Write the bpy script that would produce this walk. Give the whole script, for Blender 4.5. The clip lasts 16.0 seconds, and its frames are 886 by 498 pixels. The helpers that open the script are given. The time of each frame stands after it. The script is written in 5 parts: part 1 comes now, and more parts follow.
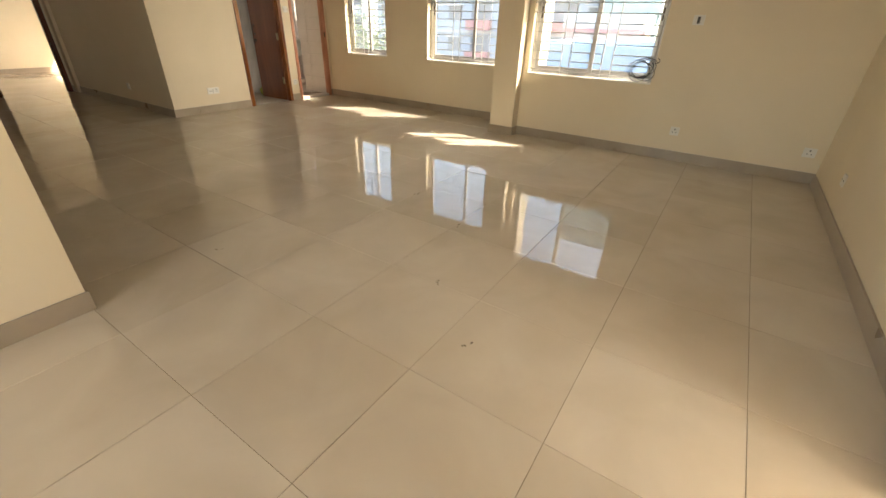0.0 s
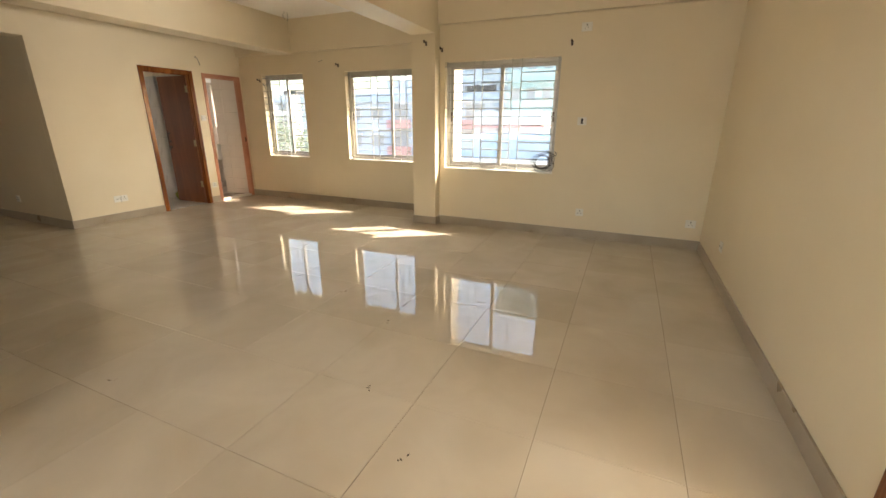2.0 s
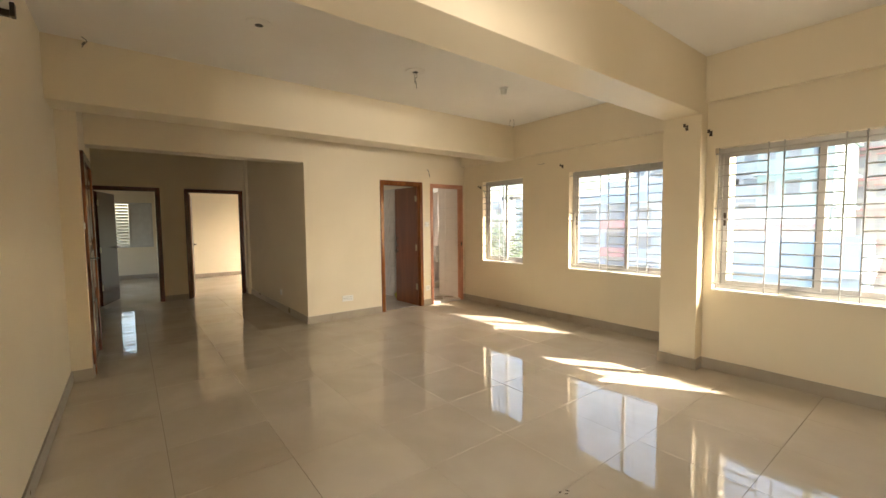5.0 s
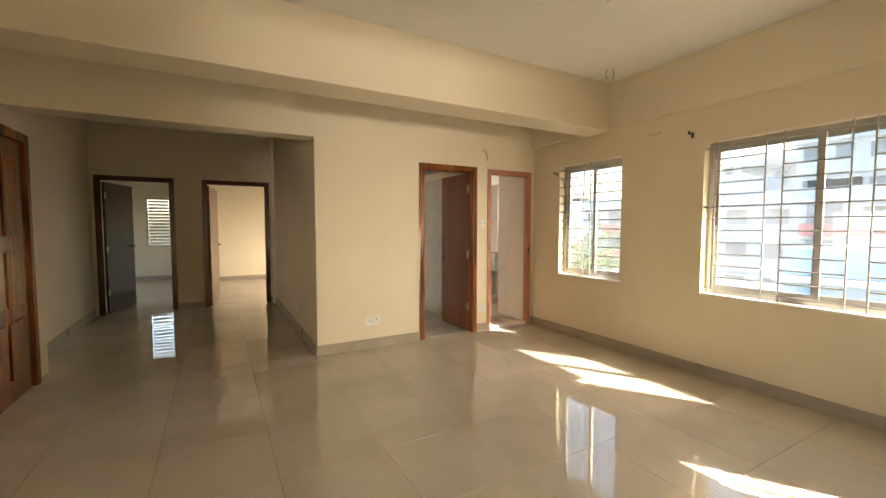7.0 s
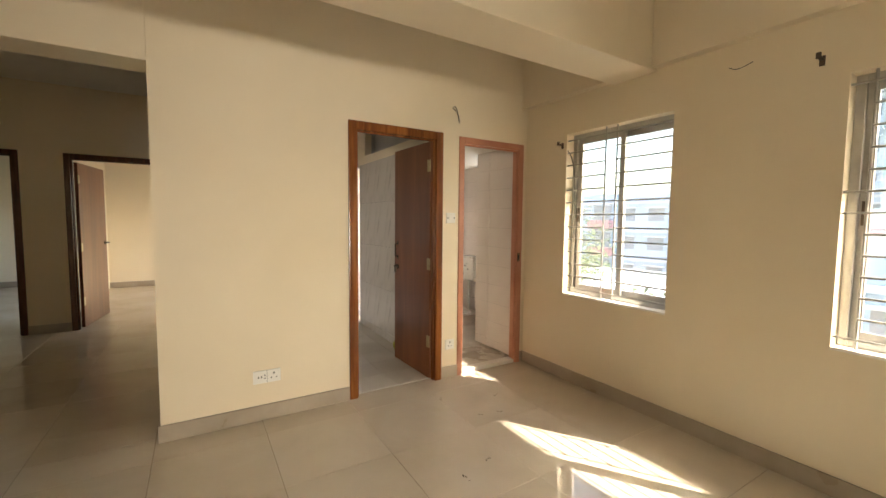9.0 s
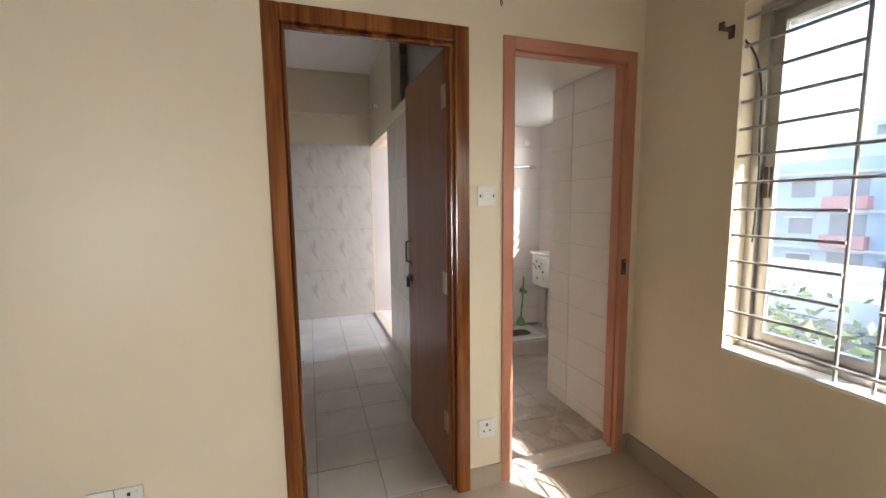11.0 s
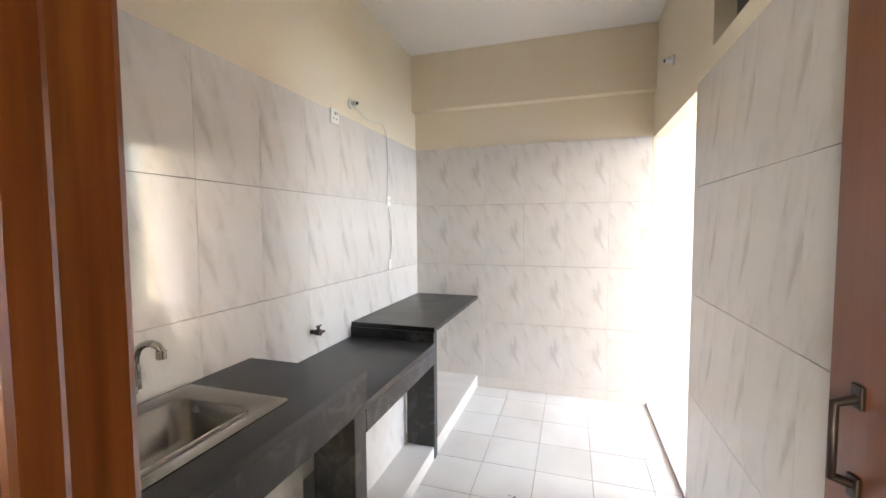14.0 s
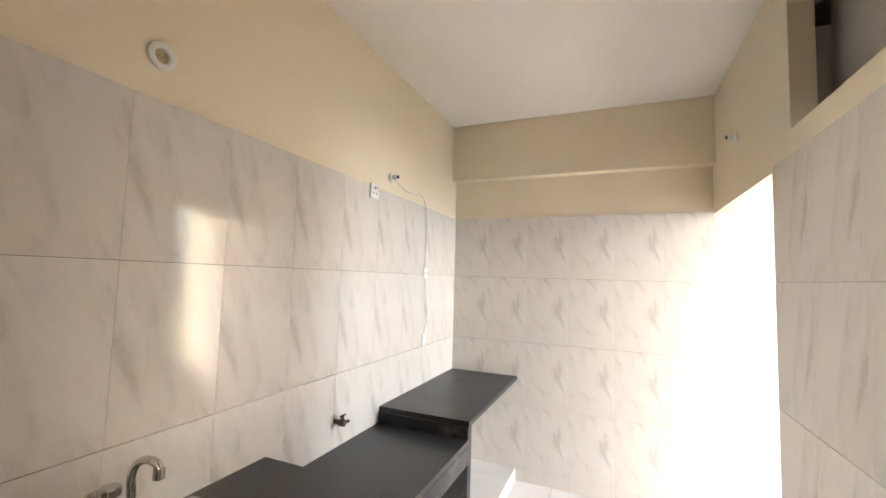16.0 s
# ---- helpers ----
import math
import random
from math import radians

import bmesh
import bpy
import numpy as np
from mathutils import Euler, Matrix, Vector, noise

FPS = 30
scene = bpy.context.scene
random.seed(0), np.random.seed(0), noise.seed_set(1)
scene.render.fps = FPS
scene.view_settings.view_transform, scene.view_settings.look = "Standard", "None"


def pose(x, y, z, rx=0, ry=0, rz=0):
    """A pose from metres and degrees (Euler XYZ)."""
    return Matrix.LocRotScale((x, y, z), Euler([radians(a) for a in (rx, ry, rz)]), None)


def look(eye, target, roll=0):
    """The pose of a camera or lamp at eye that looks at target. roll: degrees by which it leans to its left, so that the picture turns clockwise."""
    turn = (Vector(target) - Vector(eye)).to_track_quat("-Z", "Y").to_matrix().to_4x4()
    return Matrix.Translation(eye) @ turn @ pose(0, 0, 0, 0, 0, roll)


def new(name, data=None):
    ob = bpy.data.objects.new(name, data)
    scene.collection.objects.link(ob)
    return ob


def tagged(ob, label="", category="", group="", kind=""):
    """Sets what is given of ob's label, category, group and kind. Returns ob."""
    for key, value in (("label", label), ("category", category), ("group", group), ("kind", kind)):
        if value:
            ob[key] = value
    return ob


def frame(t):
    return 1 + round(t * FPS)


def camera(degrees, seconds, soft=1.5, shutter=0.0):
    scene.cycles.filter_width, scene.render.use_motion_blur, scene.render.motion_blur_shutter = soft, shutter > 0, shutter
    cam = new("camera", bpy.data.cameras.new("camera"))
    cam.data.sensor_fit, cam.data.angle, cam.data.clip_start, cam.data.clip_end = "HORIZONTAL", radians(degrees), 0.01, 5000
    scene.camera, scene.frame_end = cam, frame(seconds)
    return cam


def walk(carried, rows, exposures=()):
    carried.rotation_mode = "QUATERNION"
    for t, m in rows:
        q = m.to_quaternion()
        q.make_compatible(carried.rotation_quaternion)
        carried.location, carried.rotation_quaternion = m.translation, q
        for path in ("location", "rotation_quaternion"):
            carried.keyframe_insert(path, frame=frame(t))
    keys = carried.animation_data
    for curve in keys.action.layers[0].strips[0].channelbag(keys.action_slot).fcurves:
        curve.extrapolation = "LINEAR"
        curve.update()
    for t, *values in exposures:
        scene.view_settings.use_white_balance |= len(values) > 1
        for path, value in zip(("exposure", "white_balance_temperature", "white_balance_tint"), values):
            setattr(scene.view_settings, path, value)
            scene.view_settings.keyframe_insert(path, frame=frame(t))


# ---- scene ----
cam = camera(95.0, 16.0)
PATH = [
    (0, (-0.228, 0.334, 1.285), (-1.186, 1.794, 0.309), 1.8),
    (0.5, (-0.242, 0.347, 1.281), (-1.054, 1.853, 0.245), 1.2),
    (1, (-0.203, 0.395, 1.278), (-0.825, 1.998, 0.256), 0.8),
    (1.5, (-0.183, 0.415, 1.298), (-0.798, 2.113, 0.439), 0.4),
    (2, (-0.196, 0.392, 1.353), (-0.966, 2.138, 0.756), 0.3),
    (2.5, (-0.213, 0.345, 1.409), (-1.153, 2.071, 1.039), 0.0),
    (3, (-0.246, 0.335, 1.431), (-1.347, 1.987, 1.189), -0.3),
    (3.5, (-0.325, 0.456, 1.414), (-1.585, 1.998, 1.232), -0.5),
    (4, (-0.445, 0.665, 1.437), (-1.834, 2.095, 1.282), -0.5),
    (4.5, (-0.698, 0.889, 1.401), (-2.189, 2.215, 1.263), -0.5),
    (5, (-0.976, 1.182, 1.405), (-2.555, 2.403, 1.28), -0.6),
    (5.2, (-1.083, 1.318, 1.398), (-2.692, 2.498, 1.274), -0.6),
    (7.5, (-2.72, 2.466, 1.361), (-4.47, 3.428, 1.249), 0.1),
    (8, (-3.076, 2.713, 1.377), (-4.793, 3.731, 1.25), 0.5),
    (8.2, (-3.205, 2.837, 1.382), (-4.904, 3.883, 1.245), 0.6),
    (10.5, (-4.653, 4.235, 1.346), (-6.453, 5.085, 1.147), -0.5),
    (11, (-4.965, 4.46, 1.365), (-6.853, 5.081, 1.141), -0.6),
    (11.5, (-5.234, 4.64, 1.397), (-7.184, 5.022, 1.169), -0.4),
    (12, (-5.52, 4.694, 1.374), (-7.501, 4.864, 1.152), 0.2),
    (12.5, (-5.823, 4.722, 1.37), (-7.811, 4.701, 1.153), 0.4),
    (13, (-6.139, 4.777, 1.393), (-8.117, 4.571, 1.182), 0.6),
    (13.5, (-6.379, 4.719, 1.382), (-8.336, 4.34, 1.217), 0.3),
    (14, (-6.557, 4.626, 1.402), (-8.46, 4.022, 1.288), -0.3),
    (14.5, (-6.646, 4.59, 1.436), (-8.464, 3.759, 1.374), -0.5),
    (15, (-6.709, 4.583, 1.476), (-8.413, 3.536, 1.502), -0.4),
    (15.5, (-6.707, 4.569, 1.537), (-8.416, 3.539, 1.666), 0.5),
    (16, (-6.698, 4.567, 1.554), (-8.535, 3.79, 1.698), 1.7),
]
EXPOSURES = [(0.0, 3.25, 7200, 10), (1.5, 3.3, 7200, 10), (2.0, 3.35, 7200, 10), (3.0, 3.4, 7200, 10), (5.0, 3.5, 7100, 10), (8.0, 3.5, 7500, 10), (10.5, 3.2, 6200, 10), (11.0, 3.15, 6000, 10), (12.5, 3.5, 5200, 10), (13.5, 4.0, 6000, 10), (14.5, 4.6, 6100, 10), (16.0, 4.6, 6450, 10)]
walk(cam, [(t, look(eye, target, roll)) for t, eye, target, roll in PATH], EXPOSURES)

# ---- world, sun and large lights ----
SUN_FROM = Vector((1.0, 0.68, 1.0)).normalized()
world = bpy.data.worlds.new("world")
scene.world = world
world.use_nodes = True
wn = world.node_tree.nodes
sky = wn.new("ShaderNodeTexSky")
sky.sky_type = "NISHITA"
sky.sun_disc = False
sky.sun_elevation = math.asin(SUN_FROM.z)
sky.sun_rotation = math.atan2(SUN_FROM.x, SUN_FROM.y)
sky.dust_density = 4.0
sky.air_density = 1.2
wn["Background"].inputs["Strength"].default_value = 0.15
world.node_tree.links.new(sky.outputs[0], wn["Background"].inputs["Color"])

sun_data = bpy.data.lights.new("sun", "SUN")
sun_data.energy = 2.0
sun_data.angle = radians(0.35)
sun_data.color = (1.0, 0.93, 0.82)
sun = new("sun", sun_data)
sun.matrix_world = look(SUN_FROM * 40, (0, 0, 0))


def area_light(name, at, target, w, h, power, color):
    d = bpy.data.lights.new(name, "AREA")
    d.shape, d.size, d.size_y, d.energy, d.color = "RECTANGLE", w, h, power, color
    ob = new(name, d)
    ob.matrix_world = look(at, target)
    return ob


# sky light in the openings of the veranda, the bathroom and the two back rooms
area_light("veranda_sky_light", (-9.6, 8.3, 2.0), (-9.4, 4.6, 0.8), 0.65, 1.8, 7, (0.92, 0.96, 1.0))
area_light("bathroom_sky_light", (-7.93, 6.80, 1.65), (-7.93, 5.6, 1.0), 0.6, 0.75, 0.3, (0.9, 0.95, 1.0))
area_light("bedroom_sky_light", (-12.0, 4.95, 1.5), (-12.0, 3.0, 1.0), 1.4, 1.2, 0.6, (1.0, 0.93, 0.82))
area_light("study_sky_light", (-12.6, -0.95, 1.5), (-12.6, 1.0, 1.0), 1.4, 1.2, 0.35, (1.0, 0.93, 0.82))
# added fill from the unseen south end, no known source there
area_light("south_room_sky_light", (-1.1, -2.45, 1.15), (0.2, 3.5, 1.5), 1.9, 0.6, 5, (1.0, 0.95, 0.88))

# added fill through the east doorway to brighten the west wall
area_light("side_room_sky_light", (6.5, -0.9, 0.72), (-6.6, 4.0, 1.5), 1.9, 1.0, 85, (1.0, 0.96, 0.91))


# ---- materials ----
def material(name):
    m = bpy.data.materials.new(name)
    m.use_nodes = True
    nt = m.node_tree
    return m, nt, nt.nodes["Principled BSDF"]


def node(nt, kind, **values):
    n = nt.nodes.new(kind)
    for k, v in values.items():
        n.inputs[k].default_value = v
    return n


def ramp(nt, fac, stops):
    r = nt.nodes.new("ShaderNodeValToRGB")
    e = r.color_ramp.elements
    while len(e) < len(stops):
        e.new(0.5)
    for el, (p, c) in zip(e, stops):
        el.position, el.color = p, (*c, 1)
    nt.links.new(fac, r.inputs[0])
    return r.outputs[0]


def bump(nt, bsdf, height, strength, distance=0.01):
    b = node(nt, "ShaderNodeBump", Strength=strength, Distance=distance)
    nt.links.new(height, b.inputs["Height"])
    nt.links.new(b.outputs[0], bsdf.inputs["Normal"])


def mottled(name, c1, c2, rough, scale=1.3, fine=60.0, relief=0.15, metal=0.0, distort=0.3, rough_vary=0.08, spread=(0.3, 0.7)):
    """A surface with broad stains and a fine grain."""
    m, nt, b = material(name)
    tc = nt.nodes.new("ShaderNodeTexCoord")
    n1 = node(nt, "ShaderNodeTexNoise", Scale=scale, Detail=5.0, Distortion=distort)
    n2 = node(nt, "ShaderNodeTexNoise", Scale=fine, Detail=3.0)
    for n in (n1, n2):
        nt.links.new(tc.outputs["Object"], n.inputs["Vector"])
    col = ramp(nt, n1.outputs[0], [(spread[0], c1), (spread[1], c2)])
    nt.links.new(col, b.inputs["Base Color"])
    mr = node(nt, "ShaderNodeMapRange")
    mr.inputs["To Min"].default_value, mr.inputs["To Max"].default_value = max(0.02, rough - rough_vary), rough + rough_vary
    nt.links.new(n1.outputs[0], mr.inputs[0])
    nt.links.new(mr.outputs[0], b.inputs["Roughness"])
    b.inputs["Metallic"].default_value = metal
    if relief:
        bump(nt, b, n2.outputs[0], relief, 0.004)
    return m


PAINT = mottled("cream_wall_paint", (0.75, 0.65, 0.48), (0.81, 0.71, 0.54), 0.42, 0.9, 45, 0.12, rough_vary=0.05)
CEILING = mottled("white_ceiling_paint", (0.80, 0.76, 0.70), (0.85, 0.82, 0.77), 0.75, 1.0, 70, 0.1)
PLASTER = mottled("grey_plaster", (0.42, 0.40, 0.37), (0.55, 0.53, 0.50), 0.85, 2.0, 60, 0.3)
SKIRT = mottled("grey_skirting_tile", (0.34, 0.28, 0.21), (0.43, 0.36, 0.28), 0.3, 3.0, 60, 0.1)
GROUT = mottled("floor_grout", (0.13, 0.10, 0.07), (0.22, 0.17, 0.12), 0.8, 3.0, 80, 0.2)
WALL_GROUT = mottled("wall_grout", (0.20, 0.18, 0.16), (0.36, 0.33, 0.30), 0.8, 6.0, 80, 0.2)
WHITE_PVC = mottled("white_plastic", (0.78, 0.76, 0.70), (0.84, 0.82, 0.77), 0.35, 9, 90, 0.03)
BLACK = mottled("black_plastic", (0.012, 0.012, 0.012), (0.03, 0.03, 0.03), 0.4, 9, 90, 0.05)
ALU = mottled("brushed_aluminium", (0.42, 0.41, 0.39), (0.58, 0.57, 0.55), 0.38, 4, 120, 0.08, metal=0.85)
# white bars given a grey that holds their shade against the bright windows
GRILLE = mottled("dimmed_grille_paint", (0.34, 0.33, 0.31), (0.46, 0.45, 0.43), 0.4, 8, 90, 0.1)
STEEL = mottled("stainless_steel", (0.27, 0.255, 0.24), (0.36, 0.345, 0.33), 0.25, 5, 150, 0.06, metal=1.0)
CHROME = mottled("dull_chrome", (0.55, 0.53, 0.50), (0.72, 0.70, 0.67), 0.16, 9, 150, 0.04, metal=1.0)
BRASS = mottled("dull_brass", (0.42, 0.33, 0.18), (0.58, 0.48, 0.30), 0.4, 20, 150, 0.1, metal=0.9)
DARK_METAL = mottled("dark_bronze_metal", (0.05, 0.035, 0.025), (0.11, 0.08, 0.06), 0.42, 14, 120, 0.1, metal=0.7)
SLATE = mottled("black_counter_stone", (0.018, 0.017, 0.016), (0.030, 0.028, 0.027), 0.36, 5, 140, 0.08, rough_vary=0.10)
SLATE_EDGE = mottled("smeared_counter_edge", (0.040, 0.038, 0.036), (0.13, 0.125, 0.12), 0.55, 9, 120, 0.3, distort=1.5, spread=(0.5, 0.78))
PORCELAIN = mottled("white_porcelain", (0.72, 0.71, 0.67), (0.80, 0.79, 0.76), 0.14, 3, 90, 0.02)
GREEN = mottled("green_plastic", (0.10, 0.30, 0.06), (0.18, 0.42, 0.10), 0.4, 12, 90, 0.05)
YELLOW = mottled("yellow_green_rag", (0.35, 0.38, 0.06), (0.52, 0.5, 0.12), 0.8, 20, 90, 0.2)
PINK_PAINT = mottled("salmon_primer_paint", (0.42, 0.17, 0.10), (0.55, 0.25, 0.16), 0.34, 3, 60, 0.1)
LEAF_PAINT = mottled("leaf_green", (0.10, 0.15, 0.05), (0.18, 0.23, 0.08), 0.6, 4, 30, 0.1)
RUBBER_GREY = mottled("grey_pipe", (0.5, 0.49, 0.46), (0.6, 0.59, 0.56), 0.4, 7, 90, 0.05)


def floor_tile_material(name, base, dark, rough, wave=0.014):
    """Polished vitrified tile: faint clouding, own shade per tile, slight waviness of the polish."""
    m, nt, b = material(name)
    tc = nt.nodes.new("ShaderNodeTexCoord")
    info = nt.nodes.new("ShaderNodeObjectInfo")
    geo = nt.nodes.new("ShaderNodeNewGeometry")
    n1 = node(nt, "ShaderNodeTexNoise", Scale=2.2, Detail=6.0, Distortion=0.6)
    n2 = node(nt, "ShaderNodeTexNoise", Scale=1.7, Detail=1.0)
    n3 = node(nt, "ShaderNodeTexNoise", Scale=1.1, Detail=6.0, Roughness=0.65)
    for n in (n1, n2, n3):
        nt.links.new(geo.outputs["Position"], n.inputs["Vector"])
    mix = node(nt, "ShaderNodeMath")
    mix.operation = "MULTIPLY_ADD"
    nt.links.new(info.outputs["Random"], mix.inputs[0])
    mix.inputs[1].default_value = 0.22
    nt.links.new(n1.outputs[0], mix.inputs[2])
    col = ramp(nt, mix.outputs[0], [(0.35, dark), (0.85, base)])
    nt.links.new(col, b.inputs["Base Color"])
    mr = node(nt, "ShaderNodeMapRange")
    mr.inputs["From Min"].default_value, mr.inputs["From Max"].default_value = 0.42, 0.72
    mr.inputs["To Min"].default_value, mr.inputs["To Max"].default_value = rough, rough + 0.010 + rough * 0.5
    nt.links.new(n3.outputs[0], mr.inputs[0])
    nt.links.new(mr.outputs[0], b.inputs["Roughness"])
    b.inputs["IOR"].default_value = 1.62
    bump(nt, b, n2.outputs[0], wave, 0.05)
    return m


FLOOR_TILE = floor_tile_material("polished_cream_floor_tile", (0.64, 0.57, 0.47), (0.53, 0.46, 0.36), 0.006)
KITCHEN_TILE = floor_tile_material("matt_white_floor_tile", (0.72, 0.69, 0.64), (0.58, 0.54, 0.49), 0.34, 0.02)
BATH_FLOOR = floor_tile_material("stained_bath_floor_tile", (0.62, 0.57, 0.51), (0.36, 0.30, 0.24), 0.25, 0.03)


def marble_tile(name, base, vein, rough):
    """Printed marble wall tile: the same slanting grey veins on every tile."""
    m, nt, b = material(name)
    tc = nt.nodes.new("ShaderNodeTexCoord")
    info = nt.nodes.new("ShaderNodeObjectInfo")
    mp = node(nt, "ShaderNodeMapping")
    mp.vector_type = "TEXTURE"
    mp.inputs["Rotation"].default_value = (radians(20), radians(20), 0.0)
    mp.inputs["Scale"].default_value = (0.07, 0.07, 0.42)
    nt.links.new(tc.outputs["Object"], mp.inputs["Vector"])
    n1 = node(nt, "ShaderNodeTexNoise", Scale=1.0, Detail=5.0, Distortion=0.45)
    nt.links.new(mp.outputs[0], n1.inputs["Vector"])
    n2 = node(nt, "ShaderNodeTexNoise", Scale=2.0, Detail=4.0)
    nt.links.new(tc.outputs["Object"], n2.inputs["Vector"])
    c1 = ramp(nt, n1.outputs[0], [(0.32, vein), (0.40, tuple(0.35 * x + 0.65 * y for x, y in zip(vein, base))), (0.52, base)])
    c2 = ramp(nt, n2.outputs[0], [(0.3, (0.90, 0.87, 0.83)), (0.7, (1, 1, 1))])
    mx = nt.nodes.new("ShaderNodeMix")
    mx.data_type, mx.blend_type = "RGBA", "MULTIPLY"
    mx.inputs["Factor"].default_value = 1.0
    nt.links.new(c1, mx.inputs[6])
    nt.links.new(c2, mx.inputs[7])
    nt.links.new(mx.outputs[2], b.inputs["Base Color"])
    b.inputs["Roughness"].default_value = rough
    n3 = node(nt, "ShaderNodeTexNoise", Scale=3.0, Detail=1.0)
    nt.links.new(tc.outputs["Object"], n3.inputs["Vector"])
    bump(nt, b, n3.outputs[0], 0.04, 0.02)
    return m


MARBLE = marble_tile("marble_print_wall_tile", (0.72, 0.68, 0.63), (0.58, 0.545, 0.50), 0.08)
BATH_TILE = mottled("white_bath_wall_tile", (0.70, 0.63, 0.60), (0.77, 0.71, 0.68), 0.14, 2.0, 30, 0.02)


def wood(name, dark, mid, light, rough=0.22, scale=1.0):
    """Varnished timber with long grain along z."""
    m, nt, b = material(name)
    tc = nt.nodes.new("ShaderNodeTexCoord")
    mp = node(nt, "ShaderNodeMapping")
    mp.inputs["Scale"].default_value = (14 * scale, 14 * scale, 1.1 * scale)
    nt.links.new(tc.outputs["Object"], mp.inputs["Vector"])
    n1 = node(nt, "ShaderNodeTexNoise", Scale=1.4, Detail=7.0, Distortion=1.6)
    nt.links.new(mp.outputs[0], n1.inputs["Vector"])
    mp2 = node(nt, "ShaderNodeMapping")
    mp2.inputs["Scale"].default_value = (120, 120, 3.0)
    nt.links.new(tc.outputs["Object"], mp2.inputs["Vector"])
    n2 = node(nt, "ShaderNodeTexNoise", Scale=1.0, Detail=3.0)
    nt.links.new(mp2.outputs[0], n2.inputs["Vector"])
    ad = node(nt, "ShaderNodeMath")
    ad.operation = "MULTIPLY_ADD"
    nt.links.new(n2.outputs[0], ad.inputs[0])
    ad.inputs[1].default_value = 0.25
    nt.links.new(n1.outputs[0], ad.inputs[2])
    nt.links.new(ramp(nt, ad.outputs[0], [(0.40, dark), (0.62, mid), (0.86, light)]), b.inputs["Base Color"])
    b.inputs["Roughness"].default_value = rough
    b.inputs["Coat Weight"].default_value = 0.3
    b.inputs["Coat Roughness"].default_value = 0.12
    bump(nt, b, n2.outputs[0], 0.12, 0.002)
    return m


FRAME_WOOD = wood("varnished_frame_wood", (0.06, 0.015, 0.004), (0.18, 0.050, 0.011), (0.34, 0.125, 0.032), 0.2, 0.55)
DOOR_WOOD = wood("red_brown_door_veneer", (0.15, 0.044, 0.012), (0.195, 0.058, 0.017), (0.24, 0.076, 0.023), 0.36, 0.3)
DARK_WOOD = wood("dark_stained_wood", (0.045, 0.012, 0.006), (0.09, 0.025, 0.010), (0.14, 0.042, 0.017))


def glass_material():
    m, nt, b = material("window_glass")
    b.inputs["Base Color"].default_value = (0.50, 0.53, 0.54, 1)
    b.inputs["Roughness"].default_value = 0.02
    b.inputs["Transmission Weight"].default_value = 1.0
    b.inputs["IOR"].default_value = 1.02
    # a thin translucent veil in the panes, standing in for haze outside
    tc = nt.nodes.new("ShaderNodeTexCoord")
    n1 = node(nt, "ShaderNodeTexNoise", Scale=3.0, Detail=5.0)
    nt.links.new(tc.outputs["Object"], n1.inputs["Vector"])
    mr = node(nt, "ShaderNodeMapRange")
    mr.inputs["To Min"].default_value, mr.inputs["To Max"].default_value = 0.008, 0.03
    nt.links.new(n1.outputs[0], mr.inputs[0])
    haze_veil = node(nt, "ShaderNodeBsdfTranslucent", Color=(0.86, 0.84, 0.80, 1))
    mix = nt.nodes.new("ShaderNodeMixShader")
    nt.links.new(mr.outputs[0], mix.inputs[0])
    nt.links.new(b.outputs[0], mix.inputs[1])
    nt.links.new(haze_veil.outputs[0], mix.inputs[2])
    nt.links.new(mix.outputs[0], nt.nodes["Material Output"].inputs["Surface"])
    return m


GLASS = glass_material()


# ---- mesh tools ----
def add_box(bm, x0, y0, z0, x1, y1, z1, mi=0):
    v = [bm.verts.new(p) for p in ((x0, y0, z0), (x1, y0, z0), (x1, y1, z0), (x0, y1, z0), (x0, y0, z1), (x1, y0, z1), (x1, y1, z1), (x0, y1, z1))]
    for f in ((0, 3, 2, 1), (4, 5, 6, 7), (0, 1, 5, 4), (1, 2, 6, 5), (2, 3, 7, 6), (3, 0, 4, 7)):
        bm.faces.new([v[i] for i in f]).material_index = mi


def finish(name, bm, mats, parent=None, bevel=0.0, smooth=False, at=None):
    if bevel:
        bmesh.ops.bevel(bm, geom=bm.edges[:], offset=bevel, segments=2, affect="EDGES", profile=0.5)
    bmesh.ops.recalc_face_normals(bm, faces=bm.faces[:])
    me = bpy.data.meshes.new(name)
    bm.to_mesh(me)
    bm.free()
    for m in (mats if isinstance(mats, (list, tuple)) else [mats]):
        me.materials.append(m)
    if smooth:
        for p in me.polygons:
            p.use_smooth = True
    ob = new(name, me)
    if at is not None:
        ob.location = at
    if parent:
        ob.parent = parent
    return ob


def boxes(name, items, mat, parent=None, bevel=0.0, joined=True):
    if not joined and len(items) > 1:
        made = [boxes(name, [it], mat, parent, bevel) for it in items]
        return made
    bm = bmesh.new()
    for it in items:
        add_box(bm, *[min(it[i], it[i + 3]) for i in range(3)], *[max(it[i], it[i + 3]) for i in range(3)])
    return finish(name, bm, mat, parent, bevel)


def structure(ob, label):
    return tagged(ob, label, kind="structure")


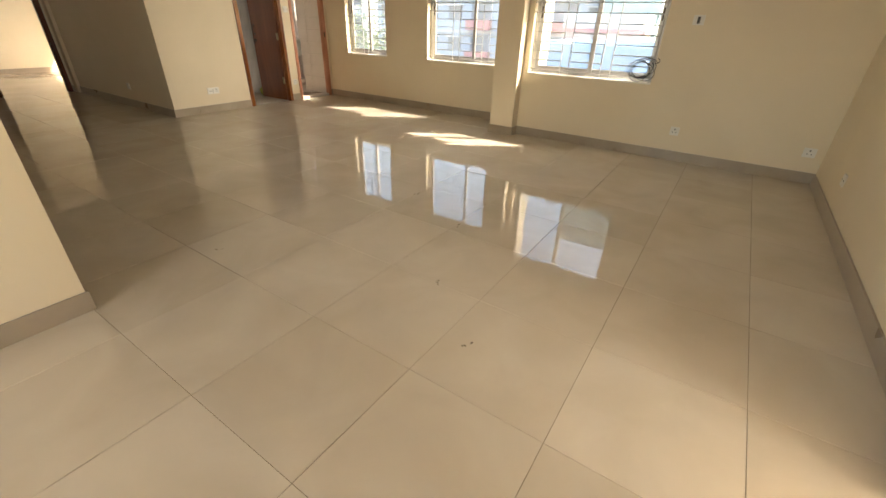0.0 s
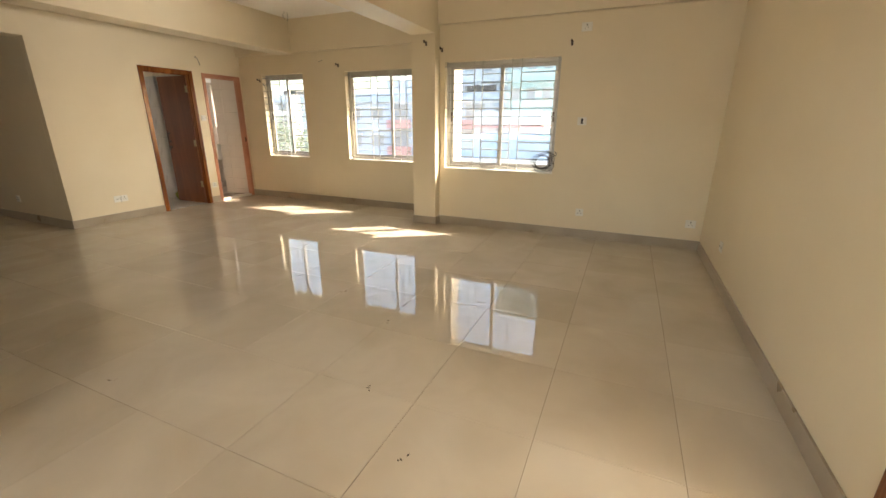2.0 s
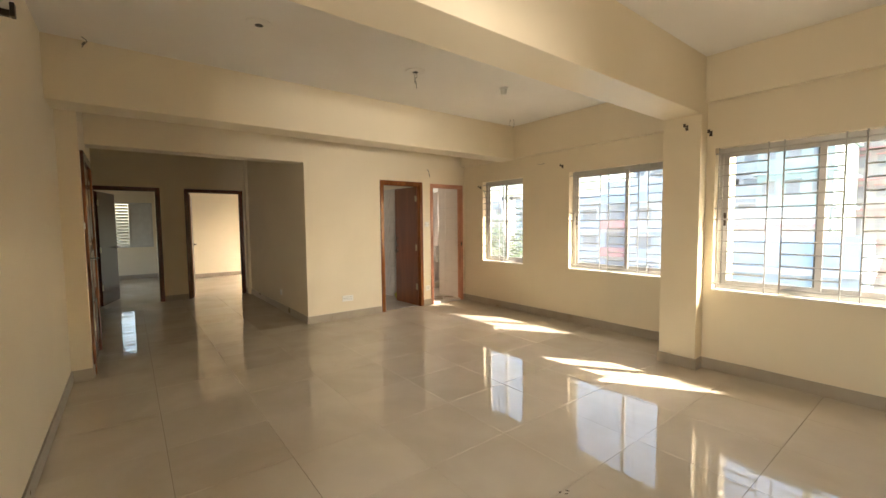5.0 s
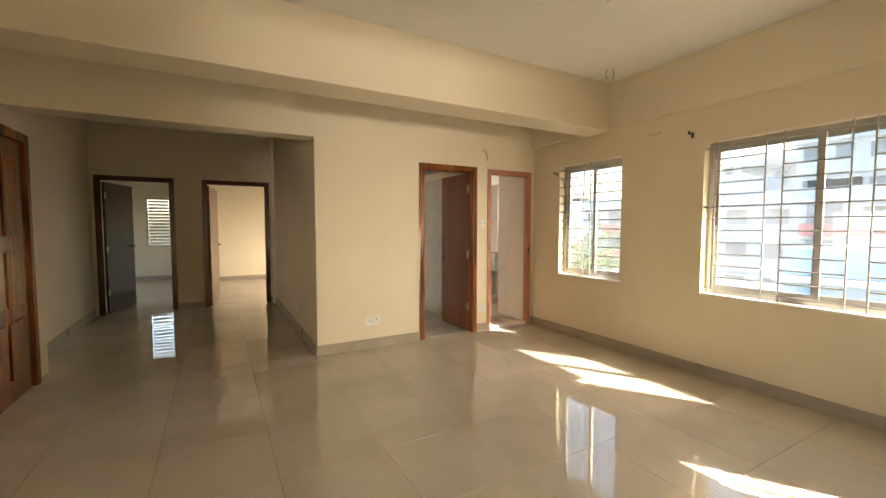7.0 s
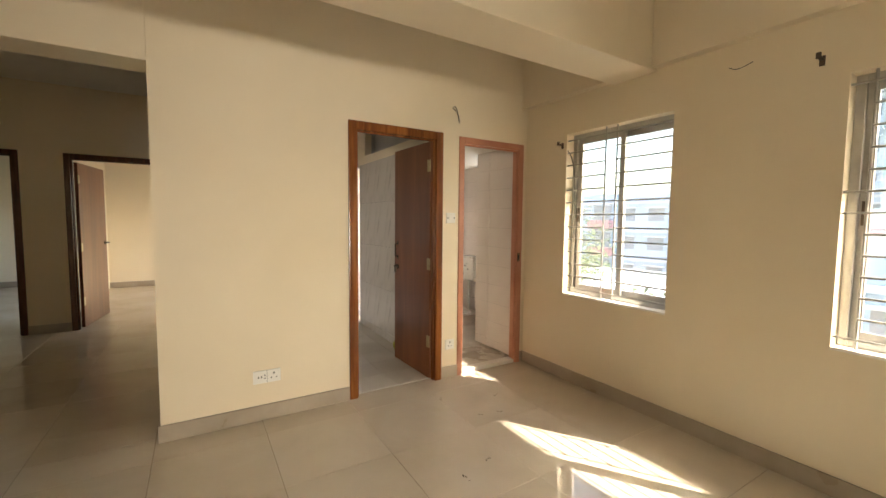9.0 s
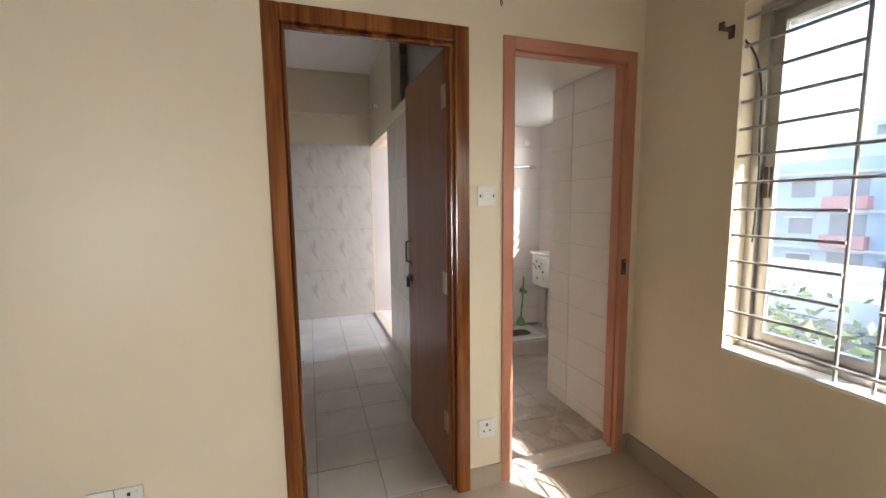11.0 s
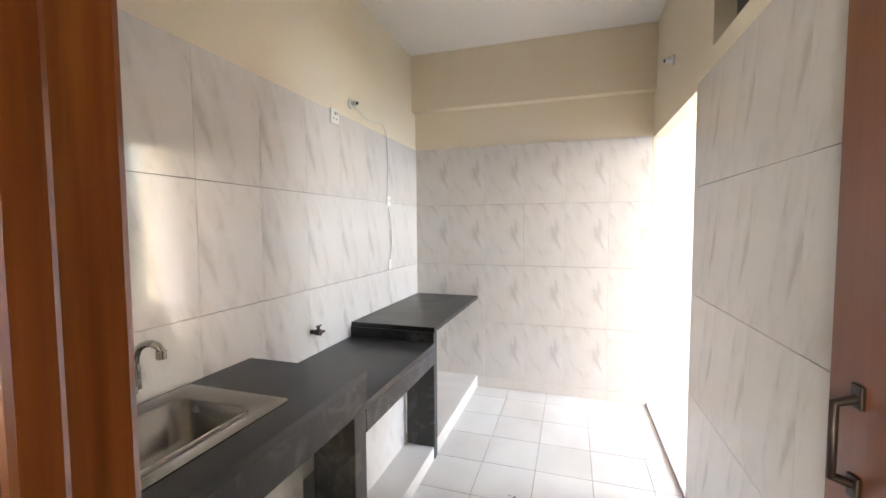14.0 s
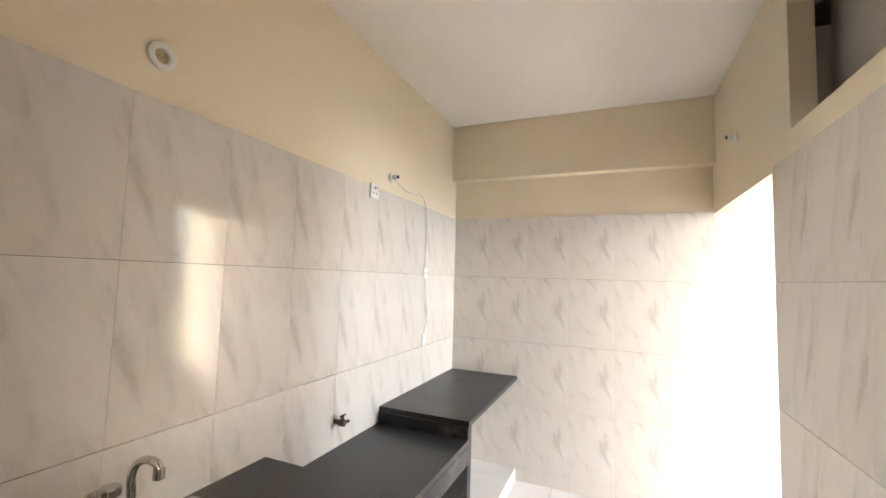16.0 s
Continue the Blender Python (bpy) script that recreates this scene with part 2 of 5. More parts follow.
def tube(name, pts, r, mat, parent=None, res=3, cyclic=False, smooth_path=True):
    cu = bpy.data.curves.new(name, "CURVE")
    cu.dimensions, cu.bevel_depth, cu.bevel_resolution, cu.use_fill_caps = "3D", r, res, True
    sp = cu.splines.new("BEZIER" if smooth_path else "POLY")
    if smooth_path:
        sp.bezier_points.add(len(pts) - 1)
        for p, q in zip(sp.bezier_points, pts):
            p.co, p.handle_left_type, p.handle_right_type = q, "AUTO", "AUTO"
        cu.resolution_u = 6
    else:
        sp.points.add(len(pts) - 1)
        for p, q in zip(sp.points, pts):
            p.co = (*q, 1)
    sp.use_cyclic_u = cyclic
    cu.materials.append(mat)
    tmp = bpy.data.objects.new(name, cu)
    scene.collection.objects.link(tmp)
    bpy.context.view_layer.update()
    me = bpy.data.meshes.new_from_object(tmp.evaluated_get(bpy.context.evaluated_depsgraph_get()))
    bpy.data.objects.remove(tmp)
    bpy.data.curves.remove(cu)
    ob = new(name, me)
    if parent:
        ob.parent = parent
    return ob


def lathe(name, profile, mat, parent=None, at=(0, 0, 0), axis="z", seg=24):
    """A turned shape from (radius, height) pairs."""
    bm = bmesh.new()
    rings = []
    for r, h in profile:
        ring = []
        for i in range(seg):
            a = 2 * math.pi * i / seg
            c, s = r * math.cos(a), r * math.sin(a)
            p = {"z": (c, s, h), "x": (h, c, s), "y": (c, h, s)}[axis]
            ring.append(bm.verts.new((p[0] + at[0], p[1] + at[1], p[2] + at[2])))
        rings.append(ring)
    for a, b in zip(rings, rings[1:]):
        for i in range(seg):
            bm.faces.new((a[i], a[(i + 1) % seg], b[(i + 1) % seg], b[i]))
    for ring in (rings[0], rings[-1]):
        if len(set(v.co.to_tuple(5) for v in ring)) > 2:
            bm.faces.new(ring)
    ob = finish(name, bm, mat, parent, smooth=True)
    ob.data.set_sharp_from_angle(angle=radians(40))
    return ob


def empty(name, at=(0, 0, 0)):
    ob = new(name)
    ob.location = at
    return ob


def wall_cells(a0, a1, z0, z1, holes):
    """Cuts a wall's face into cells round its openings (a0, z0, a1, z1)."""
    xs = sorted({a0, a1, *[h[0] for h in holes], *[h[2] for h in holes]})
    zs = sorted({z0, z1, *[h[1] for h in holes], *[h[3] for h in holes]})
    out = []
    for i in range(len(xs) - 1):
        run = None
        for k in range(len(zs) - 1):
            cx, cz = (xs[i] + xs[i + 1]) / 2, (zs[k] + zs[k + 1]) / 2
            if any(h[0] < cx < h[2] and h[1] < cz < h[3] for h in holes):
                if run:
                    out.append((xs[i], run[0], xs[i + 1], run[1]))
                run = None
            else:
                run = (run[0] if run else zs[k], zs[k + 1])
        if run:
            out.append((xs[i], run[0], xs[i + 1], run[1]))
    return out


def wall_along_x(name, y0, y1, x0, x1, z0, z1, label, holes=(), mat=None):
    return structure(boxes(name, [(a, y0, c, b, y1, d) for a, c, b, d in wall_cells(x0, x1, z0, z1, holes)], mat or PAINT), label)


def wall_along_y(name, x0, x1, y0, y1, z0, z1, label, holes=(), mat=None):
    return structure(boxes(name, [(x0, a, c, x1, b, d) for a, c, b, d in wall_cells(y0, y1, z0, z1, holes)], mat or PAINT), label)


# ---- plan ----
CEIL = 2.90
WX, HALL_Y, NW, NE, EX = -6.645, 3.14, 6.07, 5.49, 0.66
SOUTH = -2.5
W1 = (-6.155, 0.755, -5.25, 2.11)
W2 = (-4.405, 0.755, -2.87, 2.10)
W3 = (-2.43, 0.765, -1.0, 2.07)
KD = (4.325, 0.0, 5.135, 2.10)
BD = (5.298, 0.0, 6.026, 2.09)
KX, KY0, KY1, KCEIL = -9.965, 3.292, 5.198, 2.855
HX = -10.15
H1 = (0.67, 0.0, 1.67, 2.12)
H2 = (2.05, 0.0, 3.07, 2.12)
ED = (0.80, 0.0, 1.80, 2.10)
KO = (-9.955, 0.03, -8.80, 2.05)
LOFT = (-8.63, 2.17, -6.9, 2.879)

# ---- floor, walls and ceilings ----
floor = structure(boxes("floor", [(-15.2, SOUTH - 0.3, -0.25, 6.8, NW + 0.9, -0.003)], GROUT), "thin dark joints under cream polished floor tiles")
wall_along_x("wall_north_west", NW, NW + 0.2, -6.78, -2.80, 0, 3.1, "cream painted wall with two barred windows", [W1, W2])
wall_along_x("wall_north_east", NE, NE + 0.2, -2.50, EX + 0.13, 0, 3.1, "cream painted wall with a wide barred window", [W3])
structure(boxes("column", [(-2.83, 5.345, 0, -2.50, NW + 0.2, CEIL)], PAINT, bevel=0.004), "cream painted concrete column between the windows")
wall_along_y("wall_west", -6.733, WX, HALL_Y, NW, 0, 3.1, "cream painted wall with two door openings", [KD, BD])
wall_along_y("wall_east", EX, EX + 0.13, SOUTH, NE, 0, 3.1, "cream painted wall with a door opening", [ED])
wall_along_x("wall_hall_north", HALL_Y, KY0, -10.28, WX - 0.09, 0, 3.1, "cream painted hall wall")
wall_along_y("wall_hall_end", HX - 0.13, HX, 0.35, HALL_Y, 0, 3.1, "cream painted hall wall with two doorways", [H1, H2])
wall_along_x("wall_south", 0.35, 0.713, -5.886, -2.53, 0, 3.1, "cream painted wall with switches")
wall_along_x("wall_entry", 0.35, 0.86, -6.00, -5.886, 0, 3.1, "cream painted pier beside the entry door")
wall_along_x("wall_entry_head", 0.35, 0.86, -7.39, -6.00, 2.12, 3.1, "cream painted wall over the entry door")
wall_along_x("wall_hall_south", 0.35, 0.62, -10.28, -7.39, 0, 3.1, "cream painted hall wall")
wall_along_x("wall_entry_side", 0.35, 0.84, -7.39, -7.06, 0, 2.12, "cream painted pier beside the entry door")
wall_along_y("wall_lobby", -2.66, -2.53, SOUTH, 0.35, 0, 3.1, "cream painted wall")
# unseen closing wall; its opening is made up for the south fill
wall_along_x("wall_far_south", SOUTH - 0.2, SOUTH, -2.66, EX + 0.13, 0, 3.1, "cream painted wall", [(-2.1, 0.8, 0.3, 2.1)])
structure(boxes("ceiling", [(-10.28, SOUTH - 0.2, CEIL, EX + 0.13, NW + 0.2, CEIL + 0.15)], CEILING), "white painted ceiling slab")
structure(boxes("beam_middle", [(-2.83, SOUTH, 2.38, -2.50, 5.345, CEIL)], PAINT, bevel=0.004), "cream painted ceiling beam over the column")
structure(boxes("beam_west", [(-5.72, 0.713, 2.40, -5.38, NW, CEIL)], PAINT, bevel=0.004), "cream painted ceiling beam beside the hall")
structure(boxes("beam_north_west", [(WX, NW - 0.07, 2.415, -5.72, NW, CEIL), (-5.38, NW - 0.07, 2.415, -2.83, NW, CEIL)], PAINT, bevel=0.003), "cream painted beam ledge over the windows")
structure(boxes("beam_north_east", [(-2.50, NE - 0.07, 2.485, EX, NE, CEIL)], PAINT, bevel=0.003), "cream painted beam ledge over the window")
structure(boxes("beam_hall", [(WX - 0.25, 0.62, 2.27, WX + 0.004, HALL_Y + 0.001, CEIL)], PAINT, bevel=0.003), "cream painted lintel beam over the hall opening")

# kitchen shell
wall_along_y("kitchen_wall_far", KX - 0.13, KX, KY0 - 0.2, NW + 0.62, 0, 3.1, "cream painted kitchen wall over marble tiles")
wall_along_x("kitchen_wall_right", KY1, KY1 + 0.085, KX, -6.735, 0, 3.1, "cream painted kitchen wall with a veranda doorway", [KO, LOFT])
structure(boxes("kitchen_ceiling", [(KX, KY0, KCEIL, -6.735, KY1, CEIL)], CEILING), "white painted kitchen ceiling")
structure(boxes("kitchen_beam", [(KX, KY0, 2.385, KX + 0.09, KY1, KCEIL)], PAINT, bevel=0.003), "cream painted beam ledge on the kitchen wall")
structure(boxes("loft_shelf", [(-8.695, KY1 + 0.085, 2.12, -6.735, 6.07, 2.165)], PLASTER), "concrete loft slab over the bathroom")
structure(boxes("loft_back", [(-8.70, 5.36, 2.20, -6.74, 5.40, 2.9)], PLASTER), "bare plaster back of the storage loft")
structure(boxes("loft_wall", [(-8.80, KY1 + 0.085, 2.12, -8.70, 6.9, 3.1), (-8.80, 6.07, 2.20, -6.78, 6.17, 3.1)], PLASTER), "bare plaster wall of the storage loft")
# veranda behind the kitchen
wall_along_x("veranda_parapet", 6.45, 6.55, KX, -8.70, 0, 0.55, "white tiled veranda parapet", mat=BATH_TILE)
structure(boxes("veranda_side_wall", [(-8.80, KY1 + 0.085, 0, -8.70, 6.9, 2.12)], BATH_TILE), "white tiled veranda wall")
structure(boxes("veranda_sill", [(-9.955, KY1 - 0.012, 0, -8.80, KY1 + 0.2, 0.028)], BATH_TILE, bevel=0.003), "raised white tiled veranda threshold")
structure(boxes("veranda_ceiling", [(KX, KY1 + 0.085, 2.6, -8.70, 6.8, 2.7)], CEILING), "white veranda ceiling")
structure(boxes("veranda_tile_lining", [(KX, KY1 + 0.02, 0.03, KX + 0.011, 6.45, 2.05), (-8.80, KY1 + 0.02, 0.03, -8.795, KY1 + 0.084, 2.05)], BATH_TILE), "white tile lining of the veranda wall")
# bathroom shell
structure(boxes("bathroom_wall_right", [(-7.19, 6.065, 0, -6.735, 6.27, 2.12), (-7.41, 6.062, 0, -7.19, 6.27, 2.12)], BATH_TILE), "white tiled bathroom wall")
wall_along_x("bathroom_wall_north", 6.69, 6.82, -8.70, -7.20, 0, 2.3, "white tiled bathroom wall with a louvre window", [(-8.26, 1.236, -7.6, 2.06)], BATH_TILE)
structure(boxes("bathroom_wall_far", [(-8.70, KY1 + 0.085, 0, -8.60, 6.69, 2.12)], BATH_TILE), "white tiled bathroom wall")
structure(boxes("bathroom_wall_east", [(-7.41, 6.27, 0, -7.30, 6.69, 2.12)], BATH_TILE), "white tiled bathroom wall")
structure(boxes("bathroom_ceiling", [(-8.70, KY1 + 0.085, 2.105, -6.735, 6.82, 2.119)], CEILING), "low white bathroom ceiling")
structure(boxes("bathroom_threshold", [(-6.735, 5.36, -0.01, -6.655, 5.97, 0.035)], KITCHEN_TILE, bevel=0.003), "raised tiled threshold of the bathroom")
# back rooms beyond the hall
wall_along_y("bedroom_wall_far", -13.9, -13.77, 1.9, 5.2, 0, 3.1, "cream painted bedroom wall")
wall_along_x("bedroom_wall_north", 5.05, 5.2, -13.9, -10.15, 0, 3.1, "cream painted bedroom wall with a window opening", [(-12.8, 0.8, -11.2, 2.1)])
wall_along_x("bedroom_partition", 1.78, 1.90, -14.9, -10.28, 0, 3.1, "cream painted wall between the back rooms")
wall_along_y("study_wall_far", -14.9, -14.77, -1.2, 1.9, 0, 3.1, "cream painted wall with a sliding window", [(0.72, 0.85, 1.72, 2.05)])
wall_along_x("study_wall_south", -1.2, -1.05, -14.9, -10.15, 0, 3.1, "cream painted wall with a window opening", [(-13.4, 0.8, -11.8, 2.1)])
wall_along_y("study_wall_east", HX - 0.13, HX, -1.2, 0.35, 0, 3.1, "cream painted wall")
wall_along_y("bedroom_wall_east", -10.28, -10.15, KY0, 5.2, 0, 3.1, "cream painted wall")
structure(boxes("back_rooms_ceiling", [(-14.9, -1.2, CEIL, -10.28, 5.2, CEIL + 0.15)], CEILING), "white painted ceiling of the back rooms")
# unseen room behind the east doorway, deepened and opened for the fill light
wall_along_y("side_room_wall_east", 6.6, 6.75, -2.6, 3.2, 0, 3.1, "cream painted unseen wall with an opening for the fill light", [(-1.9, 0.15, 0.1, 2.15)])
structure(boxes("side_room_wall", [(EX + 0.13, 3.1, 0, 6.6, 3.2, 3.1), (EX + 0.13, -2.7, 0, 6.6, -2.6, 3.1)], PAINT), "cream painted walls of a side room")
structure(boxes("side_room_ceiling", [(EX + 0.13, -2.7, 2.9, 6.75, 3.2, 3.05)], CEILING), "white painted side room ceiling")


# ---- skirting ----
def skirting(name, items):
    return structure(boxes(name, items, SKIRT, bevel=0.002), "grey tile skirting along the wall foot")


T, SK = 0.012, 0.105
skirting("baseboard_north", [(WX, NW - T, 0, -2.83, NW, SK), (-2.83 - T, 5.345 - T, 0, -2.50 + T, 5.345, SK), (-2.83 - T, 5.345, 0, -2.83, NW - T, SK), (-2.50, 5.345, 0, -2.50 + T, NE - T, SK), (-2.50, NE - T, 0, EX, NE, SK)])
skirting("baseboard_west", [(WX, HALL_Y - T, 0, WX + T, 4.325, SK), (WX, 5.135, 0, WX + T, 5.298, SK), (WX, 6.026, 0, WX + T, NW - T, SK)])
skirting("baseboard_east", [(EX - T, 1.80, 0, EX, NE - T, SK)])
skirting("baseboard_hall", [(HX, HALL_Y - T, 0, WX, HALL_Y, SK), (HX, 1.67, 0, HX + T, 2.05, SK), (HX, 0.62, 0, -7.39, 0.62 + T, SK), (HX, 3.07, 0, HX + T, HALL_Y - T, SK)])
skirting("baseboard_south", [(-5.886, 0.713, 0, -2.53, 0.713 + T, SK), (-2.53, SOUTH, 0, -2.53 + T, 0.713 + T, SK), (-6.0, 0.86, 0, -5.886 + T, 0.86 + T, SK), (-5.886, 0.713 + T, 0, -5.886 + T, 0.86, SK)])
skirting("baseboard_back_rooms", [(-13.77, 1.9, 0, -13.758, 5.05, SK), (-14.77, -1.05, 0, -14.758, 1.78, SK), (-14.77, 1.768, 0, -10.28, 1.78, SK)])


# ---- doors ----
def door_frame(name, x_face, depth, y0, y1, top, face, mat, label, sign=1, proud=0.014):
    """Frame in a wall that runs along y; x_face is the room side, sign the way out of the wall."""
    f = empty(name, (x_face, (y0 + y1) / 2, 0))
    xa, xb = x_face + sign * proud, x_face - sign * depth
    mid = (xa + xb) / 2

    def piece(part, ya, yb, za, zb):
        bm = bmesh.new()
        add_box(bm, min(xa, mid), ya, za, max(xa, mid), yb, zb)
        add_box(bm, min(xb, mid), ya, za, max(xb, mid), yb, zb)
        o = finish(part, bm, mat, None, 0.006)
        o.parent = f
        o.matrix_parent_inverse = Matrix.Translation(f.location).inverted()
        return o

    piece("jamb", y0, y0 + face, 0, top)
    piece("jamb", y1 - face, y1, 0, top)
    piece("head", y0 + face, y1 - face, top - face, top)
    # rebate bead
    for part, ya, yb, za, zb in (("bead", y0 + face, y0 + face + 0.014, 0, top - face), ("bead", y1 - face - 0.014, y1 - face, 0, top - face), ("bead", y0 + face + 0.014, y1 - face - 0.014, top - face - 0.014, top - face)):
        o = boxes(part, [(x_face - sign * 0.012, ya, za, x_face - sign * 0.036, yb, zb)], mat, bevel=0.004)
        o.parent = f
        o.matrix_parent_inverse = Matrix.Translation(f.location).inverted()
    tagged(f, label, "door frame")
    return f


door_frame("kitchen_door_frame", WX, 0.078, KD[0], KD[2], KD[3], 0.065, FRAME_WOOD, "varnished brown wooden door frame of the kitchen")
door_frame("bathroom_door_frame", WX, 0.085, BD[0], BD[2], BD[3], 0.055, PINK_PAINT, "salmon painted door frame of the bathroom", proud=0.01)
door_frame("hall_door_frame", HX, 0.13, H1[0], H1[2], H1[3], 0.06, DARK_WOOD, "dark stained wooden door frame in the hall")
door_frame("hall_door_frame", HX, 0.13, H2[0], H2[2], H2[3], 0.06, DARK_WOOD, "dark stained wooden door frame in the hall")
door_frame("east_door_frame", EX, 0.13, ED[0], ED[2], ED[3], 0.09, FRAME_WOOD, "varnished brown wooden door frame", sign=-1, proud=0.04)


def door_leaf(name, hinge, angle, width, height, thick, mat, label, side=1, pull=True):
    """A flush leaf hung at hinge, its length along the turned x axis."""
    d = empty(name, hinge)
    d.rotation_euler = (0, 0, radians(angle))
    boxes("panel", [(0.004, -thick / 2, 0.008, width, thick / 2, height)], mat, d, 0.003)
    for z in (0.28, 0.95, height - 0.25):
        boxes("hinge", [(-0.004, -side * (thick / 2 + 0.004), z, 0.045, -side * (thick / 2 - 0.001), z + 0.10)], BRASS, d, 0.0015)
    s = -side
    x = width - 0.07
    if pull:
        y = s * (thick / 2 + 0.03)
        tube("pull_handle", [(x, s * thick / 2, 1.02), (x, y, 1.03), (x, y, 1.14), (x, s * thick / 2, 1.15)], 0.007, DARK_METAL, d, smooth_path=False)
        boxes("handle_plate", [(x - 0.012, s * thick / 2, 1.0, x + 0.012, s * (thick / 2 + 0.006), 1.035), (x - 0.012, s * thick / 2, 1.135, x + 0.012, s * (thick / 2 + 0.006), 1.17)], DARK_METAL, d, 0.002, joined=False)
        tube("bolt", [(x - 0.03, s * (thick / 2 + 0.012), 0.925), (x + 0.06, s * (thick / 2 + 0.012), 0.925)], 0.007, DARK_METAL, d, smooth_path=False)
        boxes("hasp", [(x - 0.02, s * thick / 2, 0.905, x + 0.045, s * (thick / 2 + 0.009), 0.945), (x + 0.01, s * (thick / 2 + 0.009), 0.87, x + 0.022, s * (thick / 2 + 0.028), 0.925)], DARK_METAL, d, 0.002)
    else:
        for q in (1, -1):
            lathe("rose", [(0.026, 0), (0.026, q * 0.008), (0.011, q * 0.012), (0.011, q * 0.05)], DARK_METAL, d, (x, q * thick / 2, 1.02), "y", 16)
            boxes("lever", [(x - 0.11, q * (thick / 2 + 0.04), 1.01, x + 0.012, q * (thick / 2 + 0.055), 1.03)], DARK_METAL, d, 0.004)
    tagged(d, label, "door")
    return d


door_leaf("kitchen_door", (-6.69, 5.062, 0), 181.8, 0.665, 2.03, 0.036, DOOR_WOOD, "open red-brown flush kitchen door with dark metal handle", side=-1)
door_leaf("hall_door", (HX - 0.10, H1[0] + 0.085, 0), 165, 0.86, 2.03, 0.036, DARK_WOOD, "open dark brown flush bedroom door", pull=False)
door_leaf("hall_door", (HX - 0.10, H2[0] + 0.085, 0), 172, 0.86, 2.03, 0.036, DOOR_WOOD, "open brown flush bedroom door", pull=False)


def entry_door():
    d = empty("entry_door", (-6.53, 0.83, 0))
    boxes("frame", [(-6.075, 0.77, 0, -6.002, 0.885, 2.115), (-7.06, 0.77, 0, -6.985, 0.885, 2.115), (-6.985, 0.77, 2.04, -6.075, 0.885, 2.115)], FRAME_WOOD, bevel=0.006).parent = d
    boxes("panel", [(-6.982, 0.815, 0.01, -6.078, 0.86, 2.036)], FRAME_WOOD, bevel=0.003).parent = d
    for z0, z1 in ((0.18, 0.62), (0.74, 1.16), (1.28, 1.9)):
        for xa, xb in ((-6.88, -6.57), (-6.49, -6.18)):
            boxes("raised_panel", [(xa, 0.86, z0, xb, 0.872, z1)], FRAME_WOOD, bevel=0.008).parent = d
    boxes("lock", [(-6.17, 0.86, 0.98, -6.11, 0.885, 1.16)], STEEL, bevel=0.004).parent = d
    tube("handle", [(-6.14, 0.88, 1.1), (-6.14, 0.93, 1.1), (-6.26, 0.93, 1.1)], 0.009, STEEL, d, smooth_path=False)
    tube("bolt", [(-6.11, 0.88, 1.24), (-6.26, 0.88, 1.24)], 0.01, STEEL, d, smooth_path=False)
    for z in (0.42, 1.62):
        boxes("hinge", [(-6.085, 0.86, z, -6.06, 0.89, z + 0.1)], BRASS, bevel=0.002).parent = d
    for o in list(d.children):
        o.matrix_parent_inverse = Matrix.Translation(d.location).inverted()
    tagged(d, "closed varnished wooden entry door with steel bolts", "door")


entry_door()


